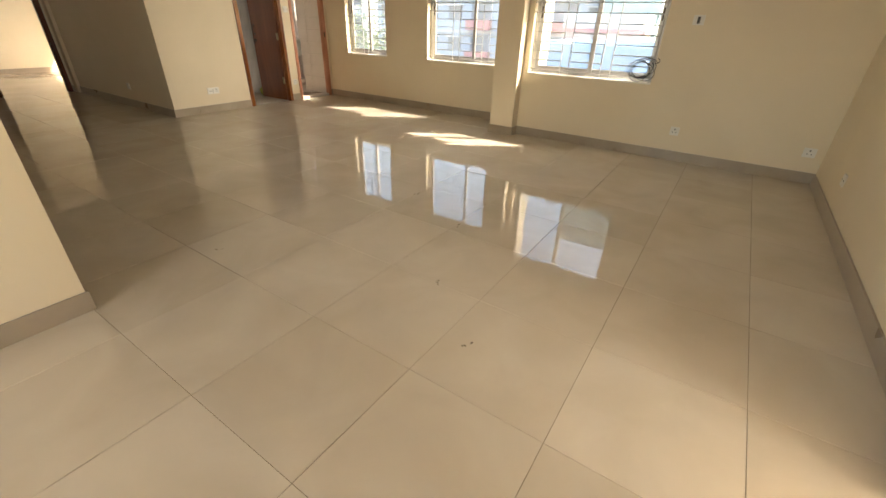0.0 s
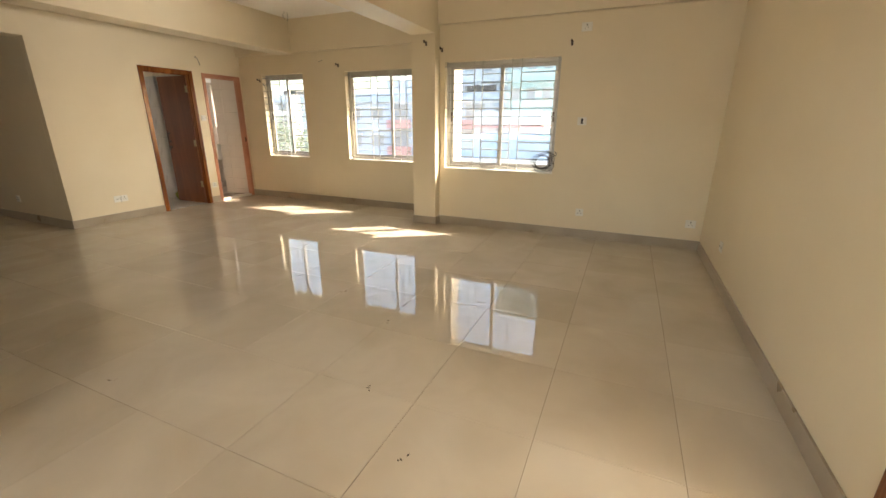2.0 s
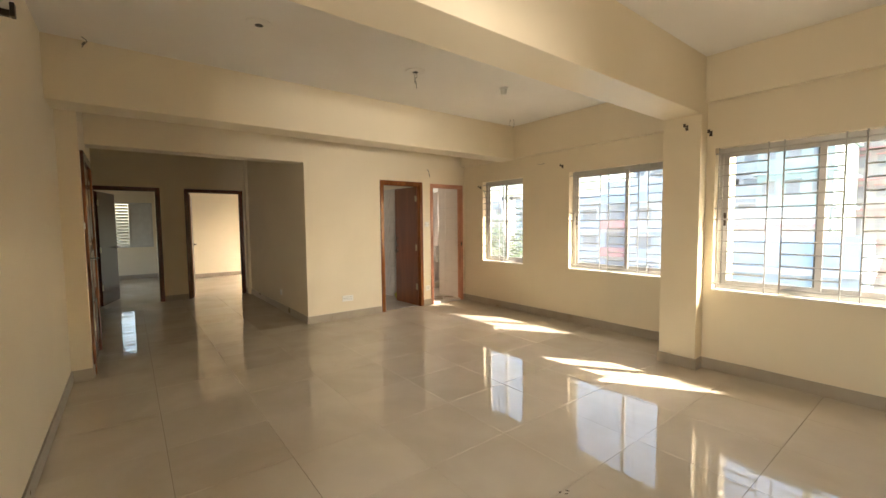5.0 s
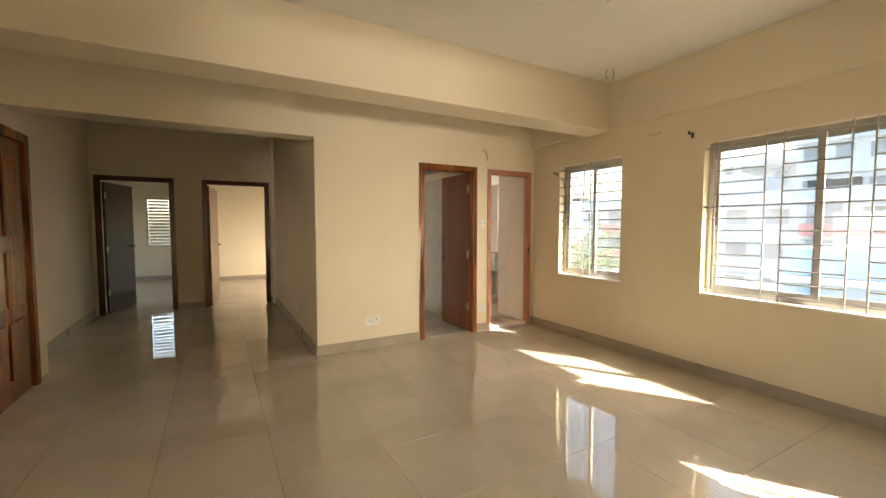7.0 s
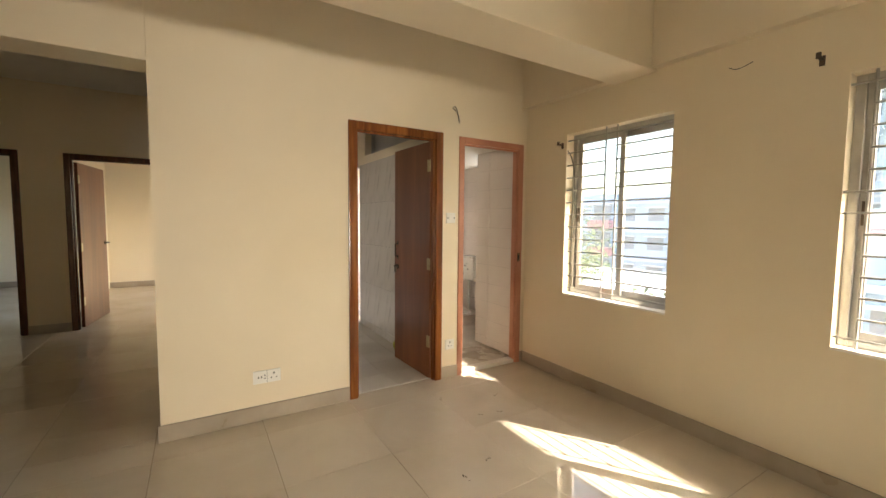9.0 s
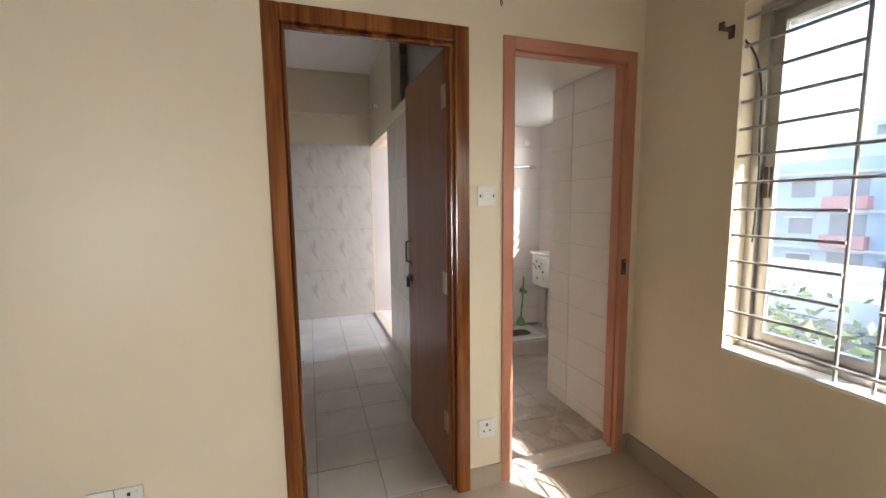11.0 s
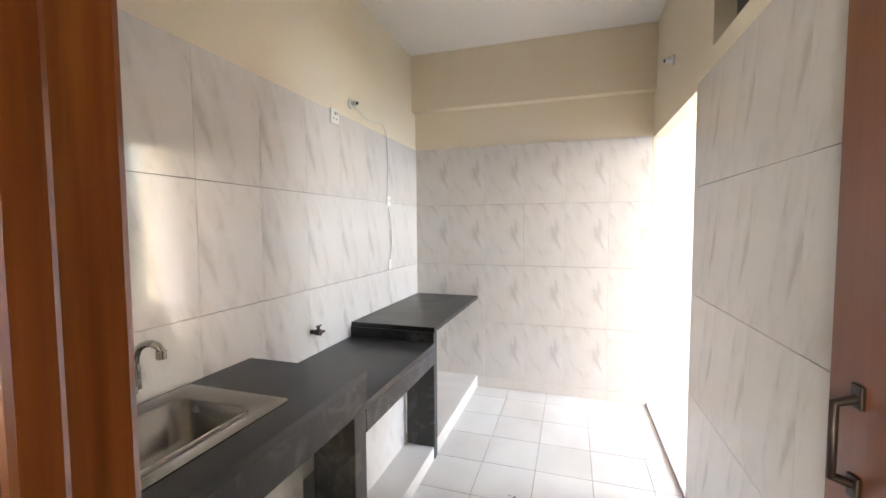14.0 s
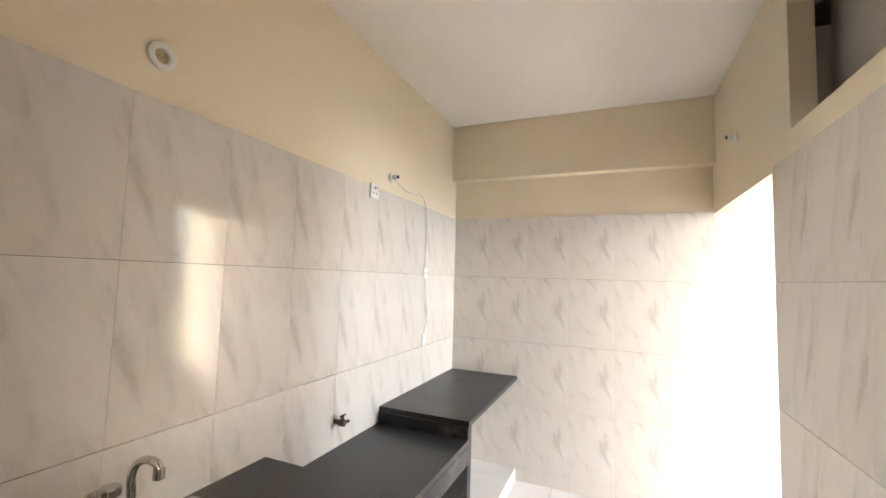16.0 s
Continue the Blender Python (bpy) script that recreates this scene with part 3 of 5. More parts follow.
# ---- windows ----
def window(name, hole, y, splits, label, ends=None):
    """Two-sash aluminium window set back in the wall, white bar grille at the room side."""
    x0, z0, x1, z1 = hole
    w = empty(name, ((x0 + x1) / 2, y, z0))
    inv = Matrix.Translation(w.location).inverted()

    def own(o):
        for q in (o if isinstance(o, list) else [o]):
            q.parent = w
            q.matrix_parent_inverse = inv
        return o

    f, ya, yb = 0.04, y + 0.085, y + 0.165
    own(boxes("frame", [(x0, ya, z0, x0 + f, yb, z1), (x1 - f, ya, z0, x1, yb, z1), (x0 + f, ya, z0, x1 - f, yb, z0 + f), (x0 + f, ya, z1 - f, x1 - f, yb, z1)], ALU, bevel=0.003, joined=False))
    xm = (x0 + x1) / 2
    for i, (a, b) in enumerate(((x0 + f, xm + 0.03), (xm - 0.03, x1 - f))):
        yc = y + 0.105 + 0.032 * i
        s = 0.042
        own(boxes("sash", [(a, yc, z0 + f, a + s, yc + 0.026, z1 - f), (b - s, yc, z0 + f, b, yc + 0.026, z1 - f), (a + s, yc, z0 + f, b - s, yc + 0.026, z0 + f + s), (a + s, yc, z1 - f - s, b - s, yc + 0.026, z1 - f)], ALU, bevel=0.002, joined=False))
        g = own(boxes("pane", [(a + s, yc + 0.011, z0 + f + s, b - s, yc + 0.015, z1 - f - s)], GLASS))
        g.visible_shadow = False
        own(boxes("latch", [(a + 0.012 if i == 0 else b - 0.03, yc - 0.014, (z0 + z1) / 2 - 0.06, a + 0.03 if i == 0 else b - 0.012, yc, (z0 + z1) / 2 + 0.06)], DARK_METAL, bevel=0.002))
    own(boxes("sill", [(x0, y - 0.004, z0 - 0.012, x1, y + 0.085, z0 + 0.004)], CEILING, bevel=0.003))
    # grille
    r, yg = 0.0065, y + 0.018
    pairs = [(x0 + (x1 - x0) * p, x0 + (x1 - x0) * q) for p, q in splits]
    for p in [v for pr in pairs for v in pr]:
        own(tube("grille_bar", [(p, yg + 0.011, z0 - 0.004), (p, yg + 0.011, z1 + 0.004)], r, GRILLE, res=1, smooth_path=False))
    edges = [x0 - 0.004] + [v for pr in pairs for v in pr] + [x1 + 0.004]
    n = 13
    full = (0, 6, 7, n - 1)
    inner = [x0 - 0.004 if ends is None else ends[0]] + edges[1:-1] + [x1 + 0.004 if ends is None else ends[1]]
    for p in ends or ():
        own(tube("grille_bar", [(p, yg + 0.011, z0 - 0.004), (p, yg + 0.011, z1 + 0.004)], r, GRILLE, res=1, smooth_path=False))
    for k in range(n):
        z = z0 + 0.055 + (z1 - z0 - 0.11) * k / (n - 1)
        if k in full:
            segs = [(edges[0], edges[-1])]
        else:
            segs = [(inner[i], inner[i + 1]) for i in range(0, len(inner), 2)]
        for a, b in segs:
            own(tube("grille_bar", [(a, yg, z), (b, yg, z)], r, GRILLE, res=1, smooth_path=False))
    tagged(w, label, "window", kind="structure")
    return w


window("window_1", W1, NW, [(0.405, 0.515)], "narrow aluminium sliding window with white bar grille")
window("window_2", W2, NW, [(0.297, 0.373), (0.627, 0.703)], "wide aluminium sliding window with white bar grille", (-4.32, -2.955))
window("window_3", W3, NE, [(0.272, 0.346), (0.604, 0.683)], "wide aluminium sliding window with white bar grille", (-2.405, -1.03))
# sunshade slabs outside over the windows
for hole, y in ((W1, NW), (W2, NW), (W3, NE)):
    structure(boxes("sunshade", [(hole[0] - 0.15, y + 0.2, hole[3] + 0.02, min(hole[2] + 0.15, 5), y + 0.2 + 0.27, hole[3] + 0.1)], PLASTER), "concrete sunshade slab over a window")


def back_window():
    x = -14.82
    w = empty("back_window", (x, 1.22, 0.85))
    parts = [boxes("frame", [(x, 0.72, 0.85, x + 0.04, 0.76, 2.05), (x, 1.68, 0.85, x + 0.04, 1.72, 2.05), (x, 0.76, 0.85, x + 0.04, 1.68, 0.89), (x, 0.76, 2.01, x + 0.04, 1.68, 2.05), (x, 1.2, 0.89, x + 0.04, 1.24, 2.01)], ALU, bevel=0.003)]
    for i in range(14):
        z = 0.9 + i * 0.08
        parts.append(boxes("slat", [(x + 0.012, 0.77, z, x + 0.026, 1.19, z + 0.055)], WHITE_PVC))
    parts.append(boxes("pane", [(x + 0.015, 1.24, 0.89, x + 0.02, 1.68, 2.01)], RUBBER_GREY))
    for o in parts:
        o.parent = w
        o.matrix_parent_inverse = Matrix.Translation(w.location).inverted()
    tagged(w, "aluminium window with white louvre slats", "window", kind="structure")


back_window()


def louvre_window():
    w = empty("louvre_window", (-7.93, 6.75, 1.236))
    parts = [boxes("frame", [(-8.26, 6.72, 1.236, -8.235, 6.78, 2.06), (-7.625, 6.72, 1.236, -7.6, 6.78, 2.06)], ALU)]
    for i in range(8):
        z = 1.26 + i * 0.1
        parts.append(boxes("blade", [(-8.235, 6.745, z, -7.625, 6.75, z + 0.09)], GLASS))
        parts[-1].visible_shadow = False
        parts.append(boxes("clip", [(-8.24, 6.735, z - 0.008, -7.62, 6.757, z + 0.002)], ALU))
    for o in parts:
        o.parent = w
        o.matrix_parent_inverse = Matrix.Translation(w.location).inverted()
    tagged(w, "glass louvre window high on the bathroom wall", "window", kind="structure")


louvre_window()


# ---- kitchen counter, sink and taps ----
def counter():
    c = empty("kitchen_counter", (-8.4, 3.6, 0))
    inv = Matrix.Translation(c.location).inverted()
    F = 3.865
    y0 = KY0 + 0.011
    parts = []
    zs = 0.835
    sx0, sx1, sy0, sy1 = -7.59, -6.99, 3.365, 3.71
    parts.append(boxes("sink_slab", [(-7.955, y0, zs - 0.03, sx0, F, zs), (sx1, y0, zs - 0.03, -6.740, F, zs), (sx0, y0, zs - 0.03, sx1, sy0, zs), (sx0, sy1, zs - 0.03, sx1, F, zs)], SLATE))
    parts.append(boxes("middle_slab", [(-8.80, y0, 0.68, -7.9, F - 0.005, 0.71)], SLATE, bevel=0.003))
    parts.append(boxes("far_slab", [(KX + 0.011, y0, 0.77, -8.80, F - 0.005, 0.80)], SLATE, bevel=0.003))
    parts.append(boxes("far_slab_riser", [(-8.802, y0, 0.711, -8.792, F - 0.01, 0.77)], BLACK))
    parts.append(boxes("sink_slab_riser", [(-7.955, y0, 0.711, -7.935, F - 0.03, zs - 0.03)], SLATE))
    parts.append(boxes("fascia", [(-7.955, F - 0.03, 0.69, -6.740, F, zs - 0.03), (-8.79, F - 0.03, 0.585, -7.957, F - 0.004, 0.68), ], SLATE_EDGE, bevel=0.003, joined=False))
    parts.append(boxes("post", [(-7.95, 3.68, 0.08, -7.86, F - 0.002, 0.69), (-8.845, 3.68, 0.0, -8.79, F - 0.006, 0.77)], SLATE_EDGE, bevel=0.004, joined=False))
    parts.append(boxes("plinth", [(-8.79, y0, 0, -6.740, F - 0.01, 0.08), (KX + 0.011, y0, 0, -8.85, F - 0.01, 0.10)], KITCHEN_TILE, bevel=0.003, joined=False))
    parts.append(boxes("infill_panel", [(-8.79, F - 0.20, 0.08, -7.93, F - 0.19, 0.69), (-7.80, F - 0.20, 0.08, -6.740, F - 0.19, 0.83)], MARBLE, joined=False))
    parts = [q for o in parts for q in (o if isinstance(o, list) else [o])]
    for o in parts:
        o.parent = c
        o.matrix_parent_inverse = inv
    tagged(c, "black stone kitchen counter in three levels on tiled plinth", "counter")


counter()


def rounded_rect(x0, y0, x1, y1, r, n=6):
    pts = []
    for cx, cy, a0 in ((x1 - r, y1 - r, 0), (x0 + r, y1 - r, 90), (x0 + r, y0 + r, 180), (x1 - r, y0 + r, 270)):
        for i in range(n + 1):
            a = radians(a0 + 90 * i / n)
            pts.append((cx + r * math.cos(a), cy + r * math.sin(a)))
    return pts


def sink():
    s = empty("kitchen_sink", (-7.30, 3.54, 0.835))
    z = 0.835
    bm = bmesh.new()
    rings = [(-7.64, 3.325, -6.90, 3.757, 0.02, z + 0.001), (-7.64, 3.325, -6.90, 3.757, 0.02, z + 0.006), (-7.632, 3.333, -6.908, 3.749, 0.02, z + 0.007), (-7.568, 3.385, -7.01, 3.70, 0.06, z + 0.003), (-7.56, 3.393, -7.018, 3.692, 0.06, z - 0.004), (-7.54, 3.413, -7.038, 3.672, 0.06, z - 0.12), (-7.52, 3.433, -7.058, 3.652, 0.06, z - 0.14), (-7.49, 3.463, -7.088, 3.622, 0.05, z - 0.152)]
    made = []
    for x0, y0, x1, y1, r, h in rings:
        made.append([bm.verts.new((x, y, h)) for x, y in rounded_rect(x0, y0, x1, y1, r)])
    for a, b in zip(made, made[1:]):
        for i in range(len(a)):
            bm.faces.new((a[i], a[(i + 1) % len(a)], b[(i + 1) % len(a)], b[i]))
    bm.faces.new(made[-1])
    bowl = finish("bowl", bm, STEEL, smooth=True)
    bowl.data.set_sharp_from_angle(angle=radians(50))
    waste = lathe("waste", [(0.045, 0.0), (0.042, 0.004), (0.03, 0.001), (0.0, 0.0)], CHROME, None, (-7.30, 3.54, z - 0.151), "z", 20)
    for o in (bowl, waste):
        o.parent = s
        o.matrix_parent_inverse = Matrix.Translation(s.location).inverted()
    tagged(s, "stainless steel single bowl sink set in the counter", "sink")


sink()


def faucet():
    x, y, z = -7.372, KY0 + 0.012, 0.935
    f = empty("sink_faucet", (x, y, z))
    parts = [lathe("flange", [(0.034, 0), (0.034, 0.008), (0.018, 0.02), (0.016, 0.055), (0.022, 0.058), (0.022, 0.085), (0.014, 0.092)], CHROME, None, (x, y, z), "y", 20),
             lathe("knob", [(0.012, 0.0), (0.012, 0.02), (0.026, 0.026), (0.026, 0.045), (0.02, 0.05)], CHROME, None, (x, y + 0.07, z + 0.012), "z", 12),
             tube("body", [(x, y + 0.06, z - 0.006), (x - 0.035, y + 0.10, z - 0.012)], 0.015, CHROME, smooth_path=False),
             tube("spout", [(x - 0.035, y + 0.10, z - 0.012), (x - 0.034, y + 0.10, z + 0.04), (x - 0.030, y + 0.105, z + 0.09), (x - 0.035, y + 0.13, z + 0.122), (x - 0.045, y + 0.17, z + 0.122), (x - 0.05, y + 0.18, z + 0.105)], 0.0105, CHROME, res=4),
             lathe("aerator", [(0.014, 0), (0.014, 0.025), (0.01, 0.027)], CHROME, None, (x - 0.05, y + 0.18, z + 0.082), "z", 14)]
    for o in parts:
        o.parent = f
        o.matrix_parent_inverse = Matrix.Translation(f.location).inverted()
    tagged(f, "dull chrome swan-neck wall faucet over the sink", "faucet")


faucet()


def gas_tap():
    x, y, z = -8.385, KY0 + 0.012, 0.84
    g = empty("gas_tap", (x, y, z))
    parts = [lathe("stub", [(0.012, 0), (0.012, 0.03), (0.017, 0.032), (0.017, 0.06), (0.009, 0.065)], DARK_METAL, None, (x, y, z), "y", 12),
             tube("nozzle", [(x, y + 0.045, z), (x - 0.045, y + 0.05, z - 0.004)], 0.008, DARK_METAL, smooth_path=False),
             boxes("lever", [(x - 0.008, y + 0.04, z + 0.012, x + 0.006, y + 0.052, z + 0.035), (x - 0.024, y + 0.042, z + 0.03, x + 0.02, y + 0.05, z + 0.038)], DARK_METAL, bevel=0.002)]
    for o in parts:
        o.parent = g
        o.matrix_parent_inverse = Matrix.Translation(g.location).inverted()
    tagged(g, "small dark metal gas tap on the tiled wall", "tap")


gas_tap()


# ---- electrical fittings ----
def plate(name, at, normal, w, h, label, kind_of, detail):
    """A wall plate facing along normal ('x', '-x', 'y', '-y'), with its details on the front."""
    p = empty(name, at)
    p.rotation_euler = (0, 0, {"x": radians(90), "-x": radians(-90), "y": radians(180), "-y": 0}[normal])
    boxes("cover", [(-w / 2, -0.010, -h / 2, w / 2, 0, h / 2)], WHITE_PVC, p, 0.0025)
    y = -0.010
    if detail == "switch":
        boxes("rocker", [(-w * 0.26, y - 0.006, -h * 0.17, w * 0.26, y + 0.001, h * 0.17)], WHITE_PVC, p, 0.002)
        boxes("screw", [(-w * 0.40, y - 0.002, -0.006, -w * 0.33, y + 0.001, 0.006), (w * 0.33, y - 0.002, -0.006, w * 0.40, y + 0.001, 0.006)], BLACK, p, 0.0, joined=False)
    if detail in ("socket", "double"):
        for cx in ((0,) if detail == "socket" else (w / 4,)):
            boxes("pin_hole", [(cx - 0.005, y - 0.001, 0.012, cx + 0.005, y + 0.001, 0.026), (cx - 0.02, y - 0.001, -0.016, cx - 0.012, y + 0.001, -0.008), (cx + 0.012, y - 0.001, -0.016, cx + 0.02, y + 0.001, -0.008)], BLACK, p, 0.0, joined=False)
            boxes("rocker", [(cx + 0.018, y - 0.005, 0.014, cx + 0.03, y + 0.001, 0.032)], WHITE_PVC, p, 0.002)
        if detail == "double":
            boxes("pin_hole", [(-w * 0.33, y - 0.001, -0.006, -w * 0.29, y + 0.001, 0.006), (-w * 0.22, y - 0.001, -0.006, -w * 0.18, y + 0.001, 0.006), (-w * 0.10, y - 0.001, 0.006, -w * 0.06, y + 0.001, 0.016), (-w * 0.10, y - 0.001, -0.016, -w * 0.06, y + 0.001, -0.006)], BLACK, p, 0.0, joined=False)
            boxes("seam", [(-0.001, y - 0.0012, -h / 2, 0.001, y + 0.001, h / 2)], BLACK, p)
    if detail == "screws":
        boxes("screw", [(-w * 0.35, y - 0.002, -0.005, -w * 0.25, y + 0.001, 0.005), (w * 0.25, y - 0.002, -0.005, w * 0.35, y + 0.001, 0.005)], BLACK, p, 0.0, joined=False)
    if detail == "bell":
        boxes("knob", [(-0.012, y - 0.014, -0.03, 0.012, y + 0.001, 0.03)], BLACK, p, 0.003)
    tagged(p, label, kind_of)
    return p


plate("light_switch", (WX, 5.218, 1.395), "x", 0.088, 0.088, "white plastic light switch between the doors", "switch", "switch")
plate("wall_socket", (WX, 5.22, 0.298), "x", 0.088, 0.088, "white plastic three-pin socket between the doors", "socket", "socket")
plate("wall_socket", (WX, 3.745, 0.30), "x", 0.175, 0.088, "white plastic double socket low on the wall", "socket", "double")
plate("wall_socket", (-0.637, NE, 0.315), "-y", 0.088, 0.088, "white plastic three-pin socket under the window", "socket", "socket")
plate("wall_socket", (0.542, NE, 0.29), "-y", 0.10, 0.088, "white plastic socket near the corner", "socket", "socket")
plate("wall_socket", (EX, 4.47, 0.325), "-x", 0.09, 0.088, "white plastic socket on the side wall", "socket", "screws")
plate("wall_box", (-0.713, NE, 1.369), "-y", 0.10, 0.088, "white plastic wall plate with a black knob", "wall plate", "bell")
plate("wall_socket", (-0.759, NE, 2.34), "-y", 0.11, 0.088, "white plastic socket high on the wall", "socket", "socket")
plate("light_switch", (-3.56, 0.713, 1.49), "y", 0.10, 0.09, "white plastic light switch on the long wall", "switch", "switch")
plate("light_switch", (-3.56, 0.713, 1.385), "y", 0.10, 0.09, "white plastic light switch on the long wall", "switch", "switch")
plate("light_switch", (-5.94, 0.86, 1.42), "y", 0.05, 0.06, "small white switch on the pier", "switch", "screws")
plate("wall_socket", (-7.9, HALL_Y, 0.3), "-y", 0.088, 0.088, "white plastic socket in the hall", "socket", "socket")


def wires(name, at, ends, label, r=0.0022, rose=False):
    w = empty(name, at)
    if rose:
        lathe("rose", [(0.095, 0), (0.092, -0.007), (0.030, -0.012), (0.0, -0.012)], CEILING, w, (0, 0, 0), "z", 24)
        lathe("hole", [(0.03, -0.0125), (0.0, -0.0128)], BLACK, w, (0, 0, 0), "z", 16)
    for pts in ends:
        tube("wire", pts, r, BLACK, w, res=1)
    tagged(w, label, "cable")
    return w


wires("ceiling_rose", (-4.265, 2.02, CEIL), [], "white ceiling rose with an open dark hole", rose=True)
wires("ceiling_rose", (-4.36, 3.48, CEIL), [[(0, 0, 0), (0.01, 0.01, -0.05), (-0.02, 0.0, -0.09), (0.012, 0, -0.13), (0.0, 0.01, -0.17)], [(0, 0, 0), (-0.015, 0, -0.06), (0.0, 0.012, -0.12)]], "white ceiling rose with loose black wires", rose=True)
wires("hanging_wire", (-1.10, 3.84, CEIL), [[(0, 0, 0), (-0.01, 0, -0.08), (-0.04, 0.02, -0.15), (-0.08, 0.02, -0.19), (-0.09, 0.0, -0.17)], [(0, 0, 0), (0.0, 0, -0.1), (-0.02, 0, -0.16), (0.03, 0.01, -0.21), (0.05, 0.02, -0.21)]], "loose black wires hanging from the ceiling", r=0.003)
wires("hanging_wire", (-5.08, 5.65, CEIL), [[(0.02, 0, 0), (0.03, 0, -0.08), (0.01, 0, -0.13)], [(-0.03, 0, 0), (-0.06, 0, -0.03), (-0.05, 0, -0.08), (-0.03, 0, -0.09)]], "loose black wires hanging from the ceiling")
wires("hanging_wire", (-5.30, 0.96, CEIL), [[(0, 0, 0), (0.0, 0.03, -0.03), (-0.03, 0.0, -0.05), (0.03, 0.02, -0.05), (0.02, 0, -0.09)]], "loose black wires hanging from the ceiling")
wires("wall_wire", (WX, 5.23, 2.25), [[(0.0, 0, 0.06), (0.03, 0.0, 0.07), (0.04, 0.03, 0.0), (0.03, 0.05, -0.05)], [(0, 0, 0.06), (0.03, 0.02, 0.03), (0.03, 0.045, -0.06)]], "loose black wires sticking out of the wall")
wires("wall_wire", (-4.873, NW, 2.27), [[(-0.06, -0.012, 0.01), (-0.02, -0.02, -0.01), (0.03, -0.012, 0.0), (0.06, -0.01, 0.01)]], "loose black wire ends on the wall")


def smoke_head():
    s = lathe("ceiling_lamp_holder", [(0.05, 0), (0.05, -0.012), (0.034, -0.018), (0.032, -0.06), (0.024, -0.075), (0.0, -0.077)], WHITE_PVC, None, (0, 0, 0), "z", 24)
    s.location = (-4.20, 4.55, CEIL)
    tagged(s, "white plastic lamp holder on the ceiling", "lamp holder")


smoke_head()


def bracket(at, normal):
    b = empty("curtain_bracket", at)
    b.rotation_euler = (0, 0, {"x": radians(90), "-x": radians(-90), "-y": 0, "y": radians(180)}[normal])
    boxes("base", [(-0.012, -0.006, -0.025, 0.012, 0, 0.025)], DARK_METAL, b, 0.002)
    boxes("arm", [(-0.006, -0.05, 0.0, 0.006, -0.006, 0.014), (-0.01, -0.062, 0.0, 0.01, -0.05, 0.03)], DARK_METAL, b, 0.002)
    tagged(b, "small dark metal curtain bracket on the wall", "bracket", "curtain brackets")
    return b


for at, nrm in (((-4.515, NW, 2.19), "-y"), ((-2.47, NE, 2.21), "-y"), ((-2.62, 5.345, 2.27), "-y"), ((-0.90, NE, 2.19), "-y"), ((-6.2, NW, 2.02), "-y")):
    bracket(at, nrm)
pole_bracket = bracket((-3.79, 0.713, 2.40), "y")
pole_bracket.scale = (2.0, 1.5, 2.2)


def strike_plate(at):
    """The lock's keep on the door frame: a thin plate with a dark mouth and two screws."""
    k = empty("strike_plate", at)
    boxes("plate", [(0, -0.028, -0.04, 0.003, 0.0, 0.04)], DARK_METAL, k, 0.001)
    boxes("mouth", [(0.003, -0.02, -0.014, 0.0045, -0.006, 0.014)], BLACK, k)
    boxes("screw", [(0.003, -0.016, -0.033, 0.005, -0.010, -0.027), (0.003, -0.016, 0.027, 0.005, -0.010, 0.033)], BRASS, k, joined=False)
    tagged(k, "small dark metal strike plate on the salmon door frame", "strike plate")


strike_plate((WX + 0.0105, 5.998, 1.03))


def cable_chase(at):
    """A narrow cover strip over a cable chase, with a dark slot and its end cap."""
    k = empty("cable_cover_strip", at)
    boxes("strip", [(-0.008, 0, -0.12, 0.008, 0.006, 0.12)], WHITE_PVC, k, 0.002)
    boxes("slot", [(-0.002, 0.006, -0.112, 0.002, 0.0068, 0.112)], BLACK, k)
    boxes("end_cap", [(-0.011, 0, -0.135, 0.011, 0.008, -0.12)], WHITE_PVC, k, 0.002)
    tagged(k, "narrow white cable cover strip on the long wall", "cable cover")


cable_chase((-3.396, 0.713, 1.99))


def cable_coil():
    rnd = random.Random(5)
    c = empty("cable_coil", (-1.12, NE - 0.01, 0.90))
    for k in range(7):
        R, pts = 0.085 + 0.035 * rnd.random(), []
        ox, oz, ph = rnd.uniform(-0.02, 0.02), rnd.uniform(-0.02, 0.02), rnd.uniform(0, 6)
        for i in range(12):
            a = 2 * math.pi * i / 12
            rr = R * (1 + 0.12 * math.sin(2 * a + ph))
            pts.append((ox + rr * math.cos(a), -0.012 + 0.02 * math.sin(a + ph) - 0.004 * k, oz + rr * 0.85 * math.sin(a)))
        tube("loop", pts, 0.0032, BLACK, c, res=1, cyclic=True)
    tube("tail", [(0.02, -0.03, 0.07), (0.1, -0.03, 0.06), (0.16, -0.02, 0.09), (0.13, 0.0, 0.12)], 0.0032, BLACK, c, res=1)
    tube("tail", [(0.0, -0.03, 0.08), (0.09, -0.03, 0.11), (0.15, -0.02, 0.07)], 0.0032, BLACK, c, res=1)
    tagged(c, "coil of thin black cable hung on the window grille", "cable")


cable_coil()
c1 = tube("drop_cable", [(-6.17, NW + 0.01, 2.0), (-6.12, NW + 0.03, 1.9), (-6.10, NW + 0.05, 1.6), (-6.095, NW + 0.05, 1.35), (-6.10, NW + 0.05, 1.2)], 0.004, BLACK, res=1)
tagged(c1, "thin black cable hanging beside the window frame", "cable")

